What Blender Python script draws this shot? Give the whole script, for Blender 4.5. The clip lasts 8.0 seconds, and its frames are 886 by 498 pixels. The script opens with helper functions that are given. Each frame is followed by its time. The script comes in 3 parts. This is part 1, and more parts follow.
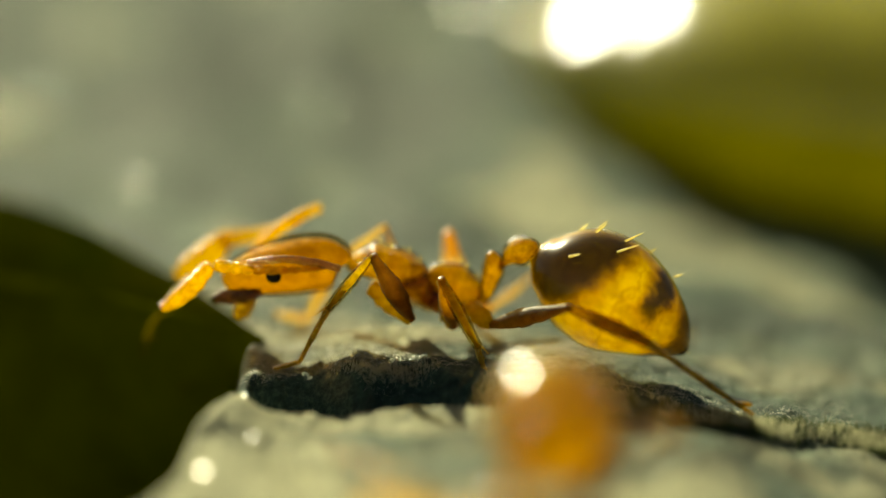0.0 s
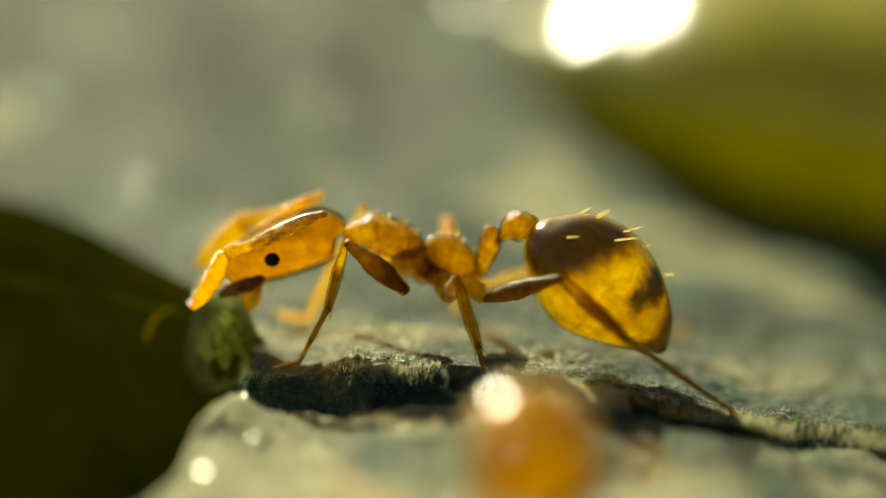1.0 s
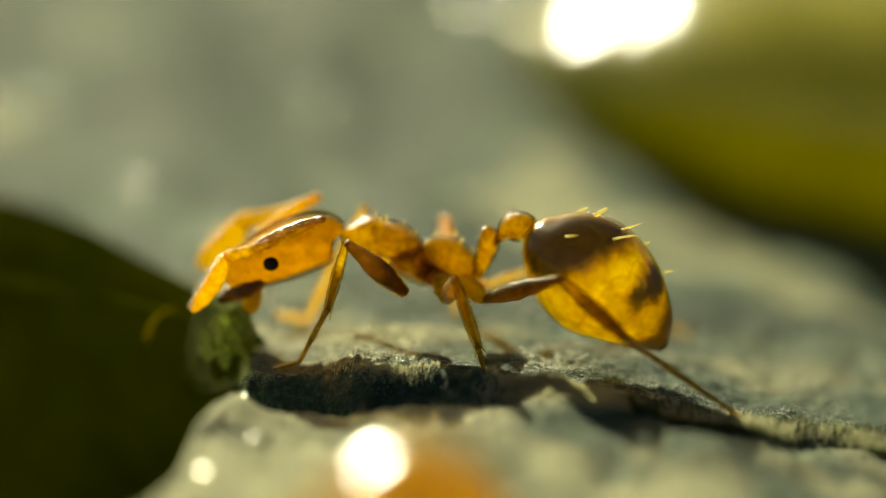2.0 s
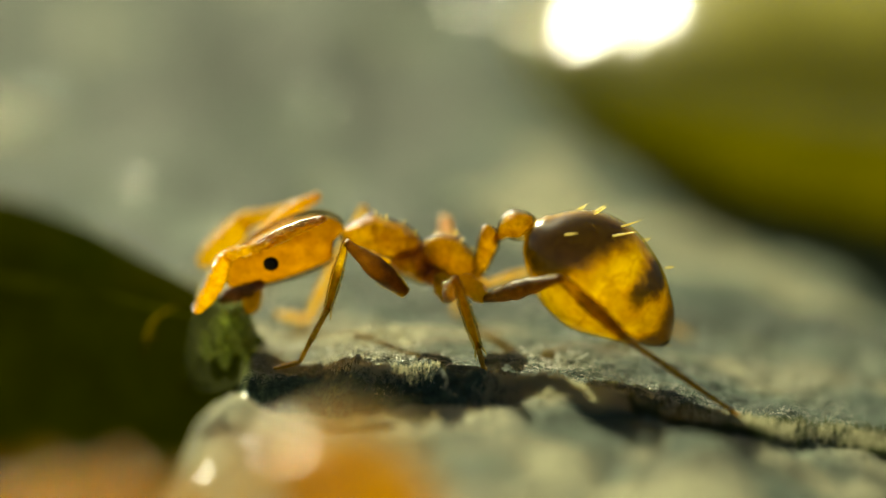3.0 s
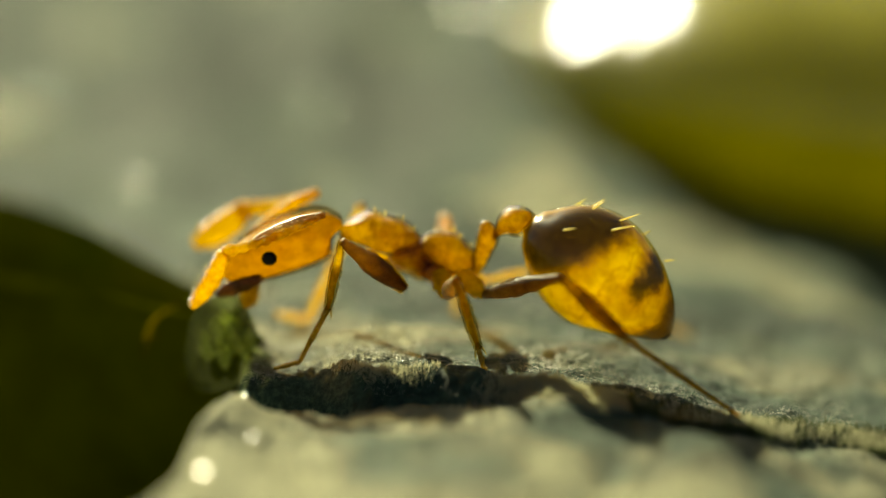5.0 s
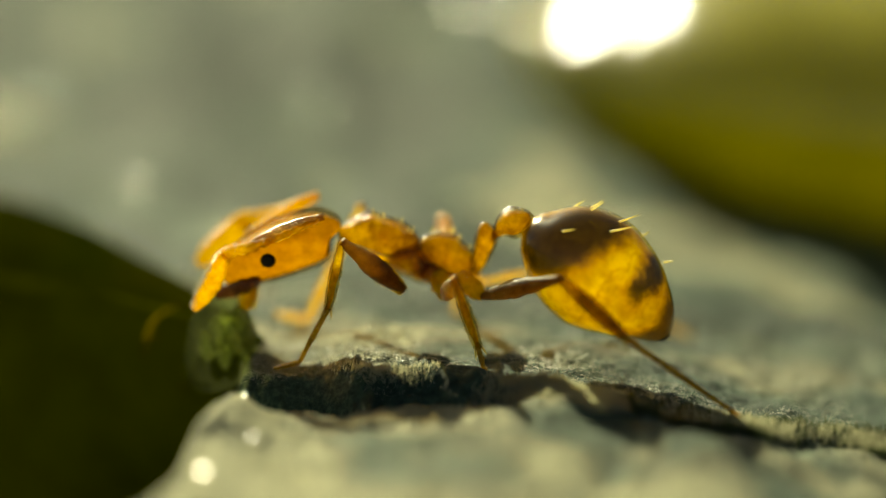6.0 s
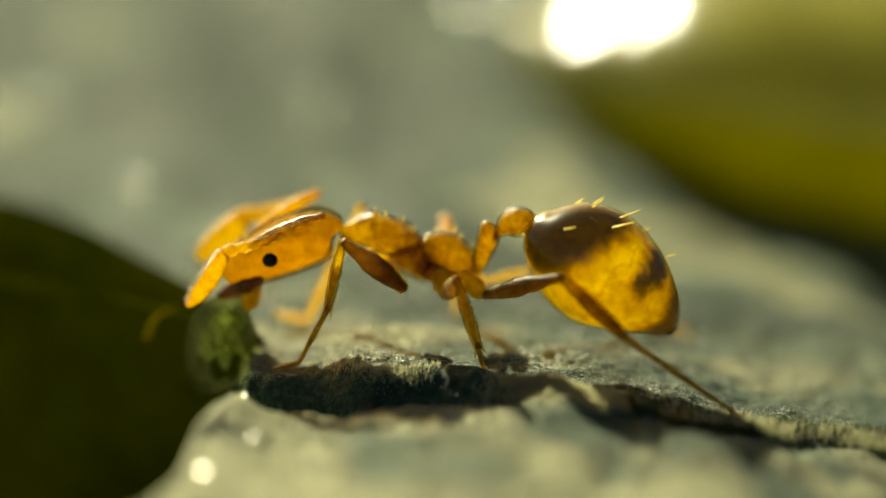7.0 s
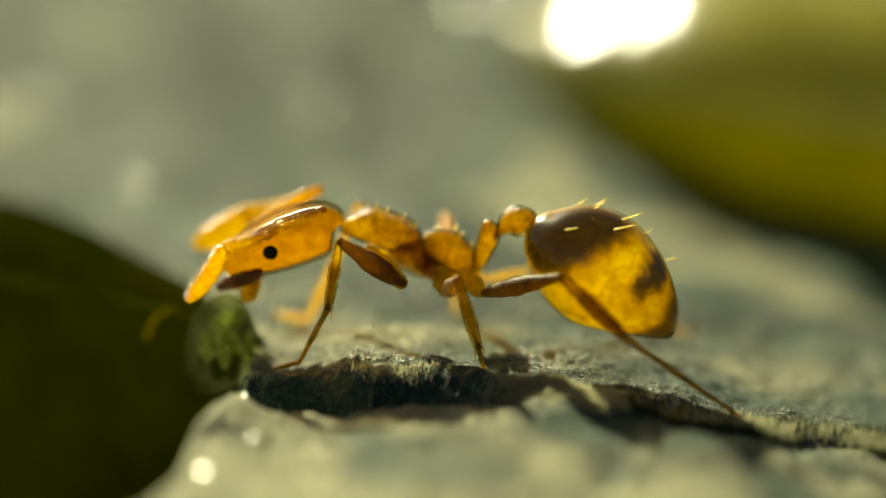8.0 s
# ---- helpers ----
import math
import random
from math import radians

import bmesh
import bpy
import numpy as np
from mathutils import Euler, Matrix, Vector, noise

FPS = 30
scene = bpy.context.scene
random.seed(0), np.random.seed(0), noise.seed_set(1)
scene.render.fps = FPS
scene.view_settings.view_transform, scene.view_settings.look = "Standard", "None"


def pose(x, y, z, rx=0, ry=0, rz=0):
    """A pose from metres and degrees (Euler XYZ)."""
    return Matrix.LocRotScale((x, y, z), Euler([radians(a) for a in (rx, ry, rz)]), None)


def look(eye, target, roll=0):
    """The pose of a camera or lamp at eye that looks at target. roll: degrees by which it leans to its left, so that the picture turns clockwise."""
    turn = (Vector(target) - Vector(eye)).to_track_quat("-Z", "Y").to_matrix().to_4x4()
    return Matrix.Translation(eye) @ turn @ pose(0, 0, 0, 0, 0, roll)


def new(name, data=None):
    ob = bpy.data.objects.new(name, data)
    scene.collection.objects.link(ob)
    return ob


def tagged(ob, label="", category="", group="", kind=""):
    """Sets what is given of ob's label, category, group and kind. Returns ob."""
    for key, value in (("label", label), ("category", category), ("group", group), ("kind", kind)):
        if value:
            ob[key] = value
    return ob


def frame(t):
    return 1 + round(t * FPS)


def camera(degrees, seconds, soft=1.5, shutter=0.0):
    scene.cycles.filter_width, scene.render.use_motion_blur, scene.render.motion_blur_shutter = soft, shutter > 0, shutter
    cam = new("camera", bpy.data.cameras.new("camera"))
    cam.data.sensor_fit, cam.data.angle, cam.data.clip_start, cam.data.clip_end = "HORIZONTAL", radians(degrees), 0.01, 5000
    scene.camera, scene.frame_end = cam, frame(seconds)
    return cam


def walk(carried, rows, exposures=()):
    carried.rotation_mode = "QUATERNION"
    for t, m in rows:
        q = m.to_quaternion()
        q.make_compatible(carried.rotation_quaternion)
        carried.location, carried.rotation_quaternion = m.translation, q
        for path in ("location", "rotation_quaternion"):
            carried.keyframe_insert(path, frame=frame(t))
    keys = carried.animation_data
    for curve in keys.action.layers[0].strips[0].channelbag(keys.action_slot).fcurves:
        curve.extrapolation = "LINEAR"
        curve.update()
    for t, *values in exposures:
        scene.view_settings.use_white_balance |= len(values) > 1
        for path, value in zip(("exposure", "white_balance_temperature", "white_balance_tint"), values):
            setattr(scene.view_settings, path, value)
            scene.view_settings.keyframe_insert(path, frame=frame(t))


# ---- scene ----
# The view axis meets the world's origin; the lens stands 30 mm away and looks down by 14 degrees.
REACH, DIP = 0.030, radians(14)
G = 4.07e-6                       # one unit of the design grid: 4.07 micrometres
MM = 0.001
EYE = Vector((0, -REACH * math.cos(DIP), REACH * math.sin(DIP)))
cam = camera(12.14, 8.0, soft=1.1)
cam.data.dof.use_dof = True
cam.data.dof.focus_distance = 0.02955
walk(cam, [(0, look(EYE, (0, 0, 0))), (8, look(EYE, (0, 0, 0)))], exposures=[(0, 1.2, 7800, -2), (8, 1.2, 7800, -2)])
cam.data.dof.aperture_fstop = cam.data.lens * 0.001 / 0.0026

# ---- light: a low sun from behind the ant, open sky ----
SUN = Vector((-0.38, 0.77, 0.54)).normalized()
world = bpy.data.worlds.new("sky")
scene.world = world
world.use_nodes = True
nt = world.node_tree
nt.nodes.clear()
sky = nt.nodes.new("ShaderNodeTexSky")
sky.sky_type = "NISHITA"
sky.sun_disc = False
sky.dust_density, sky.ozone_density = 3.0, 0.4
sky.sun_elevation = math.asin(SUN.z)
sky.sun_rotation = math.atan2(SUN.x, SUN.y)
bg = nt.nodes.new("ShaderNodeBackground")
bg.inputs["Strength"].default_value = 0.027
out = nt.nodes.new("ShaderNodeOutputWorld")
nt.links.new(sky.outputs[0], bg.inputs[0])
nt.links.new(bg.outputs[0], out.inputs[0])
lamp = bpy.data.lights.new("sun", "SUN")
lamp.energy, lamp.angle, lamp.color = 4.8, radians(0.5), (1.0, 0.95, 0.71)
sun = new("sun", lamp)
sun.matrix_world = look(SUN, (0, 0, 0))


# ---- materials ----
def node(tree, kind, **values):
    n = tree.nodes.new(kind)
    for key, value in values.items():
        n.inputs[key.replace("_", " ")].default_value = value
    return n


def start(name):
    m = bpy.data.materials.new(name)
    m.use_nodes = True
    t = m.node_tree
    return m, t, t.nodes["Principled BSDF"]


def grain(t, scale, detail=4.0, rough=0.6, out_name="Fac"):
    """Noise at a real size: scale in waves per millimetre, in the object's space."""
    co = t.nodes.new("ShaderNodeTexCoord")
    n = node(t, "ShaderNodeTexNoise", Scale=scale / MM, Detail=detail, Roughness=rough)
    t.links.new(co.outputs["Object"], n.inputs["Vector"])
    return n.outputs[out_name]


def ramp(t, fac, stops):
    r = t.nodes.new("ShaderNodeValToRGB")
    e = r.color_ramp.elements
    while len(e) < len(stops):
        e.new(0.5)
    for el, (at, col) in zip(e, stops):
        el.position, el.color = at, (*col, 1)
    t.links.new(fac, r.inputs[0])
    return r.outputs[0]


def bump(t, b, fac, strength, depth):
    n = node(t, "ShaderNodeBump", Strength=strength, Distance=depth * MM)
    t.links.new(fac, n.inputs["Height"])
    t.links.new(n.outputs[0], b.inputs["Normal"])
    return n.outputs[0]


def calc(t, op, a, b=None, c=None):
    n = t.nodes.new("ShaderNodeMath")
    n.operation = op
    for i, v in enumerate((a, b, c)):
        if v is None:
            continue
        if isinstance(v, (int, float)):
            n.inputs[i].default_value = v
        else:
            t.links.new(v, n.inputs[i])
    return n.outputs[0]


def sheen(t, ior, normal=None):
    """How much of the light a clear surface mirrors, the same from both of its sides."""
    tilt = node(t, "ShaderNodeLayerWeight", Blend=0.5)
    if normal:
        t.links.new(normal, tilt.inputs["Normal"])
    straight = ((ior - 1) / (ior + 1)) ** 2
    bend = 5.0 + 40 * max(0.0, 1.35 - ior)
    return calc(t, "MULTIPLY_ADD", calc(t, "POWER", tilt.outputs["Facing"], bend), 1 - straight if ior > 1 else 0.0, straight)


def shell(t, col, b, clear, solid, gloss, rough, normal):
    """Layers of a translucent body: light that scatters through, light that passes, a refracting core and a glossy skin."""
    glow = t.nodes.new("ShaderNodeBsdfTranslucent")
    t.links.new(col, glow.inputs["Color"])
    pass_on = t.nodes.new("ShaderNodeBsdfTransparent")
    t.links.new(col, pass_on.inputs["Color"])
    inner = node(t, "ShaderNodeMixShader", Fac=clear)
    t.links.new(glow.outputs[0], inner.inputs[1])
    t.links.new(pass_on.outputs[0], inner.inputs[2])
    mix = node(t, "ShaderNodeMixShader", Fac=solid)
    t.links.new(inner.outputs[0], mix.inputs[1])
    t.links.new(b.outputs[0], mix.inputs[2])
    skin = node(t, "ShaderNodeBsdfGlossy", Roughness=rough)
    if normal:
        t.links.new(normal, skin.inputs["Normal"])
    top = t.nodes.new("ShaderNodeMixShader")
    t.links.new(sheen(t, gloss, normal), top.inputs[0])
    t.links.new(mix.outputs[0], top.inputs[1])
    t.links.new(skin.outputs[0], top.inputs[2])
    t.links.new(top.outputs[0], t.nodes["Material Output"].inputs[0])


def cuticle(name, dark, light, rough=0.25, clear=0.5, spread=0.25, scale=9.0, glass=0.85, mottle=0.8, gloss=1.45, skin=0.26, relief=0.02):
    """Translucent insect shell: light scatters inside it and part of it passes straight through."""
    m, t, b = start(name)
    col = ramp(t, grain(t, scale), [(0.3, dark), (0.7, light)])
    speck = ramp(t, grain(t, scale * 3.0, 5.0), [(0.36, (0.45, 0.36, 0.25)), (0.60, (1.0, 1.0, 1.0))])
    both = t.nodes.new("ShaderNodeMix")
    both.data_type, both.blend_type = "RGBA", "MULTIPLY"
    both.inputs["Factor"].default_value = mottle
    t.links.new(col, both.inputs["A"])
    t.links.new(speck, both.inputs["B"])
    col = both.outputs["Result"]
    t.links.new(col, b.inputs["Base Color"])
    b.inputs["Roughness"].default_value = rough
    b.inputs["IOR"].default_value = 1.5
    b.inputs["Transmission Weight"].default_value = glass
    b.inputs["Specular IOR Level"].default_value = 0.08
    normal = bump(t, b, grain(t, 30.0, 5.0), 0.8, relief)
    shell(t, col, b, clear, spread, gloss, skin, normal)
    return m


AMBER = cuticle("amber_cuticle", (0.72, 0.42, 0.02), (1.0, 0.74, 0.08), rough=0.15, spread=0.26, scale=6.0, mottle=0.7, gloss=1.26, skin=0.22)
# backlight put into the leg colours: far limbs paler and clearer, near ones darker
FAR_LIMB = cuticle("far_limb_lit", (0.88, 0.60, 0.12), (1.0, 0.80, 0.24), rough=0.4, clear=0.75, spread=0.15, mottle=0.3, gloss=1.1, skin=0.5)
HONEY = cuticle("honey_cuticle", (0.34, 0.18, 0.015), (0.76, 0.47, 0.05), rough=0.4, spread=0.4, mottle=0.6, gloss=1.06)
GOLD = cuticle("antenna_cuticle", (0.68, 0.45, 0.03), (0.94, 0.72, 0.10), rough=0.2, spread=0.2, mottle=0.45, gloss=1.04, skin=0.3)
SCAPEC = cuticle("scape_cuticle", (0.36, 0.21, 0.04), (0.62, 0.42, 0.10), rough=0.2, spread=0.5, mottle=0.4, gloss=1.4, skin=0.2, relief=0.006)
JAWC = cuticle("jaw_cuticle", (0.05, 0.02, 0.006), (0.34, 0.16, 0.025), rough=0.4, spread=0.5, scale=14.0, mottle=0.6, gloss=1.3, skin=0.15)
NEAR_FEMUR = cuticle("near_femur_shaded", (0.19, 0.095, 0.012), (0.44, 0.25, 0.03), rough=0.5, spread=0.45, mottle=0.5, gloss=1.04, skin=0.1, relief=0.01)
NEAR_FOOT = cuticle("near_foot_shaded", (0.36, 0.22, 0.02), (0.80, 0.55, 0.06), rough=0.15, spread=0.62, mottle=0.6, gloss=1.12, glass=0.55)
CLUBC = cuticle("club_cuticle", (0.86, 0.56, 0.03), (0.98, 0.74, 0.06), spread=0.12, mottle=0.5)
PALE = cuticle("seta_cuticle", (0.85, 0.70, 0.2), (0.95, 0.88, 0.35), spread=0.4, mottle=0.0)


def casing(name, tint, thin, gloss, rough, relief=0.012):
    """The clear outer layer of the shell: it tints what passes and shines at its surface."""
    m, t, b = start(name)
    t.nodes.remove(b)
    pass_on = t.nodes.new("ShaderNodeBsdfTransparent")
    t.links.new(ramp(t, grain(t, 10.0, 4.0), [(0.35, tint), (0.6, thin)]), pass_on.inputs["Color"])
    skin = node(t, "ShaderNodeBsdfGlossy", Roughness=rough)
    rise = node(t, "ShaderNodeBump", Strength=0.7, Distance=relief * MM)
    t.links.new(grain(t, 34.0, 5.0), rise.inputs["Height"])
    t.links.new(rise.outputs[0], skin.inputs["Normal"])
    top = t.nodes.new("ShaderNodeMixShader")
    t.links.new(sheen(t, gloss, rise.outputs[0]), top.inputs[0])
    t.links.new(pass_on.outputs[0], top.inputs[1])
    t.links.new(skin.outputs[0], top.inputs[2])
    t.links.new(top.outputs[0], t.nodes["Material Output"].inputs[0])
    return m


HEAD_SHELL = casing("head_shell", (0.60, 0.50, 0.34), (0.77, 0.68, 0.50), 1.05, 0.10, 0.005)
BODY_SHELL = casing("body_shell", (0.48, 0.40, 0.20), (0.82, 0.75, 0.48), 1.34, 0.18, 0.022)
LEG_SHELL = casing("leg_shell", (0.56, 0.48, 0.24), (0.80, 0.72, 0.42), 1.12, 0.16)
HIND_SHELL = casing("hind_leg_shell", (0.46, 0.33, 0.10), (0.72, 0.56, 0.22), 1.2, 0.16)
FLESH = cuticle("amber_flesh", (0.82, 0.54, 0.02), (1.0, 0.84, 0.08), rough=0.3, clear=0.3, spread=0.06, scale=5.0, mottle=0.6, gloss=1.02, skin=0.5)
DULL_FLESH = cuticle("dull_amber_flesh", (0.64, 0.44, 0.04), (0.84, 0.64, 0.08), rough=0.3, clear=0.55, spread=0.06, scale=3.0, mottle=0.4, gloss=1.02, skin=0.5)
HEAD_FLESH = cuticle("head_flesh", (0.92, 0.64, 0.02), (1.0, 0.77, 0.04), rough=0.3, clear=0.25, spread=0.1, scale=3.0, mottle=0.3, gloss=1.02, skin=0.5)
LEG_FLESH = cuticle("leg_flesh", (0.85, 0.70, 0.12), (1.0, 0.90, 0.30), rough=0.3, clear=0.4, spread=0.1, mottle=0.5, gloss=1.02, skin=0.5)
HONEY_FLESH = cuticle("honey_flesh", (0.82, 0.58, 0.010), (1.0, 0.90, 0.03), rough=0.3, clear=0.34, spread=0.04, scale=3.5, mottle=0.6, gloss=1.02, skin=0.5)


def step(t, v, lo, hi):
    r = t.nodes.new("ShaderNodeMapRange")
    r.interpolation_type = "SMOOTHSTEP"
    r.inputs["From Min"].default_value, r.inputs["From Max"].default_value = lo * MM, hi * MM
    t.links.new(v, r.inputs["Value"])
    return r.outputs[0]


def gaster_material(name, plates, gloss, skin):
    """Honey-clear abdomen with darker plates across its near back and edge shade in its colour."""
    m, t, b = start(name)
    co = t.nodes.new("ShaderNodeTexCoord")
    sep = t.nodes.new("ShaderNodeSeparateXYZ")
    t.links.new(co.outputs["Object"], sep.inputs[0])
    x, z = sep.outputs["X"], sep.outputs["Z"]
    wave = calc(t, "MULTIPLY", calc(t, "SUBTRACT", grain(t, 4.0, 3.0), 0.5), 0.30 * MM)
    along = calc(t, "ADD", calc(t, "ADD", calc(t, "MULTIPLY", x, 0.745), calc(t, "MULTIPLY", z, -0.667)), wave)
    back = calc(t, "ADD", calc(t, "ADD", calc(t, "MULTIPLY", x, 0.667), calc(t, "MULTIPLY", z, 0.745)), wave)
    lean = calc(t, "ADD", along, calc(t, "MULTIPLY", back, -0.45))
    one = calc(t, "MULTIPLY", step(t, back, -0.38, -0.12), step(t, lean, 0.52, 0.26))
    two = calc(t, "MULTIPLY", step(t, back, -0.16, 0.26), calc(t, "MULTIPLY", step(t, along, 0.66, 0.84), step(t, along, 1.04, 0.88)))
    three = calc(t, "MULTIPLY", calc(t, "MULTIPLY", step(t, back, -0.12, 0.05), step(t, along, 1.02, 1.18)), 0.75)
    # rim, tail and underside below carry edge shade as darker colour
    rim = calc(t, "MULTIPLY", step(t, back, 0.34, 0.46), 0.4)
    seam = calc(t, "MULTIPLY", calc(t, "MULTIPLY", step(t, along, 0.635, 0.655), step(t, along, 0.685, 0.665)), 0.22)
    tail = calc(t, "MULTIPLY", step(t, along, 0.90, 1.18), 0.92)
    under = calc(t, "MULTIPLY", step(t, back, -0.28, -0.44), 0.45)
    dark = calc(t, "MAXIMUM", calc(t, "MAXIMUM", one, seam), calc(t, "MAXIMUM", calc(t, "MAXIMUM", two, rim), three))
    # plates fade past the midline so that the sun shines through
    beyond = calc(t, "SUBTRACT", 1.0, calc(t, "MULTIPLY", step(t, sep.outputs["Y"], -0.20, 0.04), 0.85))
    dark = calc(t, "MULTIPLY", calc(t, "MAXIMUM", calc(t, "MULTIPLY", dark, beyond), calc(t, "MAXIMUM", tail, under)), plates)
    col = ramp(t, dark, [(0.0, (1.0, 0.95, 0.40)), (0.45, (0.62, 0.50, 0.12)), (0.75, (0.22, 0.17, 0.035)), (1.0, (0.055, 0.045, 0.009))])
    lumps = ramp(t, grain(t, 5.0, 4.0), [(0.36, (0.62, 0.55, 0.5)), (0.55, (1.0, 1.0, 1.0))])
    both = t.nodes.new("ShaderNodeMix")
    both.data_type, both.blend_type = "RGBA", "MULTIPLY"
    both.inputs["Factor"].default_value = 0.3
    t.links.new(col, both.inputs["A"])
    t.links.new(lumps, both.inputs["B"])
    col = both.outputs["Result"]
    t.links.new(col, b.inputs["Base Color"])
    b.inputs["Roughness"].default_value = 0.06
    b.inputs["IOR"].default_value = 1.38
    b.inputs["Transmission Weight"].default_value = 1.0
    shell(t, col, b, 0.93, 0.03, gloss, skin, None)
    return m


GASTER = gaster_material("gaster_cuticle", 1.0, 1.52, 0.2)
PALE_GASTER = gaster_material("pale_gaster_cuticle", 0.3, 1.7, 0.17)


def plain(name, col_a, col_b, scale, rough, relief=0.0, relief_scale=30.0, spec=0.5):
    m, t, b = start(name)
    t.links.new(ramp(t, grain(t, scale), [(0.3, col_a), (0.7, col_b)]), b.inputs["Base Color"])
    b.inputs["Roughness"].default_value = rough
    b.inputs["Specular IOR Level"].default_value = spec
    if relief:
        bump(t, b, grain(t, relief_scale), 0.6, relief)
    return m


EYEC = plain("eye_facets", (0.004, 0.003, 0.003), (0.008, 0.006, 0.005), 60.0, 0.5, spec=0.2)


def ground_material():
    m, t, b = start("lichened_stone")
    co = t.nodes.new("ShaderNodeTexCoord")
    sep = t.nodes.new("ShaderNodeSeparateXYZ")
    t.links.new(co.outputs["Object"], sep.inputs[0])
    # tone over the plan: paler left and on the near stone, darker far off
    tone_shift = calc(t, "MULTIPLY", calc(t, "MINIMUM", calc(t, "MAXIMUM", sep.outputs["X"], -3 * MM), 3 * MM), -0.010 / MM)
    near_pale = calc(t, "MULTIPLY", calc(t, "MULTIPLY", step(t, sep.outputs["Y"], -0.98, -1.2), step(t, sep.outputs["X"], 3.0, 1.2)), 0.19)
    far_dark = calc(t, "MULTIPLY", step(t, sep.outputs["Y"], 1.0, 4.0), -0.10)
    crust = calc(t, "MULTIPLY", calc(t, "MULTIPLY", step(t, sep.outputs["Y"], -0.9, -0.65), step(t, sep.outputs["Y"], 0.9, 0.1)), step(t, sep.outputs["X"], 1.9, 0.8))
    tone_shift = calc(t, "ADD", calc(t, "ADD", tone_shift, calc(t, "MULTIPLY", crust, 0.005)), calc(t, "ADD", near_pale, far_dark))
    spread = t.nodes.new("ShaderNodeMapping")
    spread.inputs["Scale"].default_value = (0.75 / MM, 0.2 / MM, 0.5 / MM)
    t.links.new(co.outputs["Object"], spread.inputs["Vector"])
    lichen = node(t, "ShaderNodeTexNoise", Scale=1.0, Detail=1.5, Roughness=0.5)
    t.links.new(spread.outputs[0], lichen.inputs["Vector"])
    patches = calc(t, "MULTIPLY", calc(t, "MULTIPLY", calc(t, "SUBTRACT", lichen.outputs["Fac"], 0.5), step(t, sep.outputs["Y"], 0.4, 2.5)), 0.65)
    tone_shift = calc(t, "ADD", tone_shift, patches)
    # single crusts of pale and of dark lichen on the far stone: place and half widths in millimetres, strength
    # from x = 0.6 on, the paleness also makes up for the olive leaf's shadow
    for x0, y0, rx, ry, much in ((-2.8, 5.2, 0.5, 1.0, 0.10), (-3.7, 7.2, 0.6, 1.1, 0.05), (-1.1, 7.3, 0.55, 1.0, 0.06), (0.5, 6.3, 0.7, 1.2, 0.14), (1.0, 5.2, 0.8, 1.2, 0.25), (1.9, 4.2, 0.9, 1.0, 0.21), (0.6, 4.3, 0.8, 0.8, 0.18), (-3.3, 9.2, 1.4, 1.3, -0.09), (-2.1, 4.4, 0.4, 0.6, -0.05), (-0.4, 4.7, 0.6, 0.9, -0.05), (-1.9, 8.4, 0.6, 1.0, -0.05)):
        a = calc(t, "MULTIPLY", calc(t, "SUBTRACT", sep.outputs["X"], x0 * MM), 1 / (rx * MM))
        b2 = calc(t, "MULTIPLY", calc(t, "SUBTRACT", sep.outputs["Y"], y0 * MM), 1 / (ry * MM))
        tone_shift = calc(t, "ADD", tone_shift, calc(t, "MULTIPLY", calc(t, "EXPONENT", calc(t, "MULTIPLY", calc(t, "ADD", calc(t, "MULTIPLY", a, a), calc(t, "MULTIPLY", b2, b2)), -1.0)), much))
    big = ramp(t, calc(t, "ADD", grain(t, 0.75, 3.0, 0.5), tone_shift), [(0.36, (0.028, 0.056, 0.040)), (0.46, (0.046, 0.090, 0.066)), (0.53, (0.094, 0.142, 0.098)), (0.58, (0.19, 0.197, 0.122)), (0.66, (0.42, 0.41, 0.26))])
    fine = ramp(t, grain(t, 18.0, 5.0, 0.7), [(0.34, (0.34, 0.38, 0.37)), (0.50, (0.72, 0.75, 0.72)), (0.68, (1.45, 1.40, 1.22))])
    mul = t.nodes.new("ShaderNodeMix")
    mul.data_type, mul.blend_type = "RGBA", "MULTIPLY"
    mul.inputs["Factor"].default_value = 1.0
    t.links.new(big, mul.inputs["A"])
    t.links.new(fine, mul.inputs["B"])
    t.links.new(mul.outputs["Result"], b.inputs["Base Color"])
    b.inputs["Roughness"].default_value = 0.7
    b.inputs["Specular IOR Level"].default_value = 0.2
    bump(t, b, grain(t, 24.0, 6.0, 0.8), 1.0, 0.045)
    return m


STONE = ground_material()


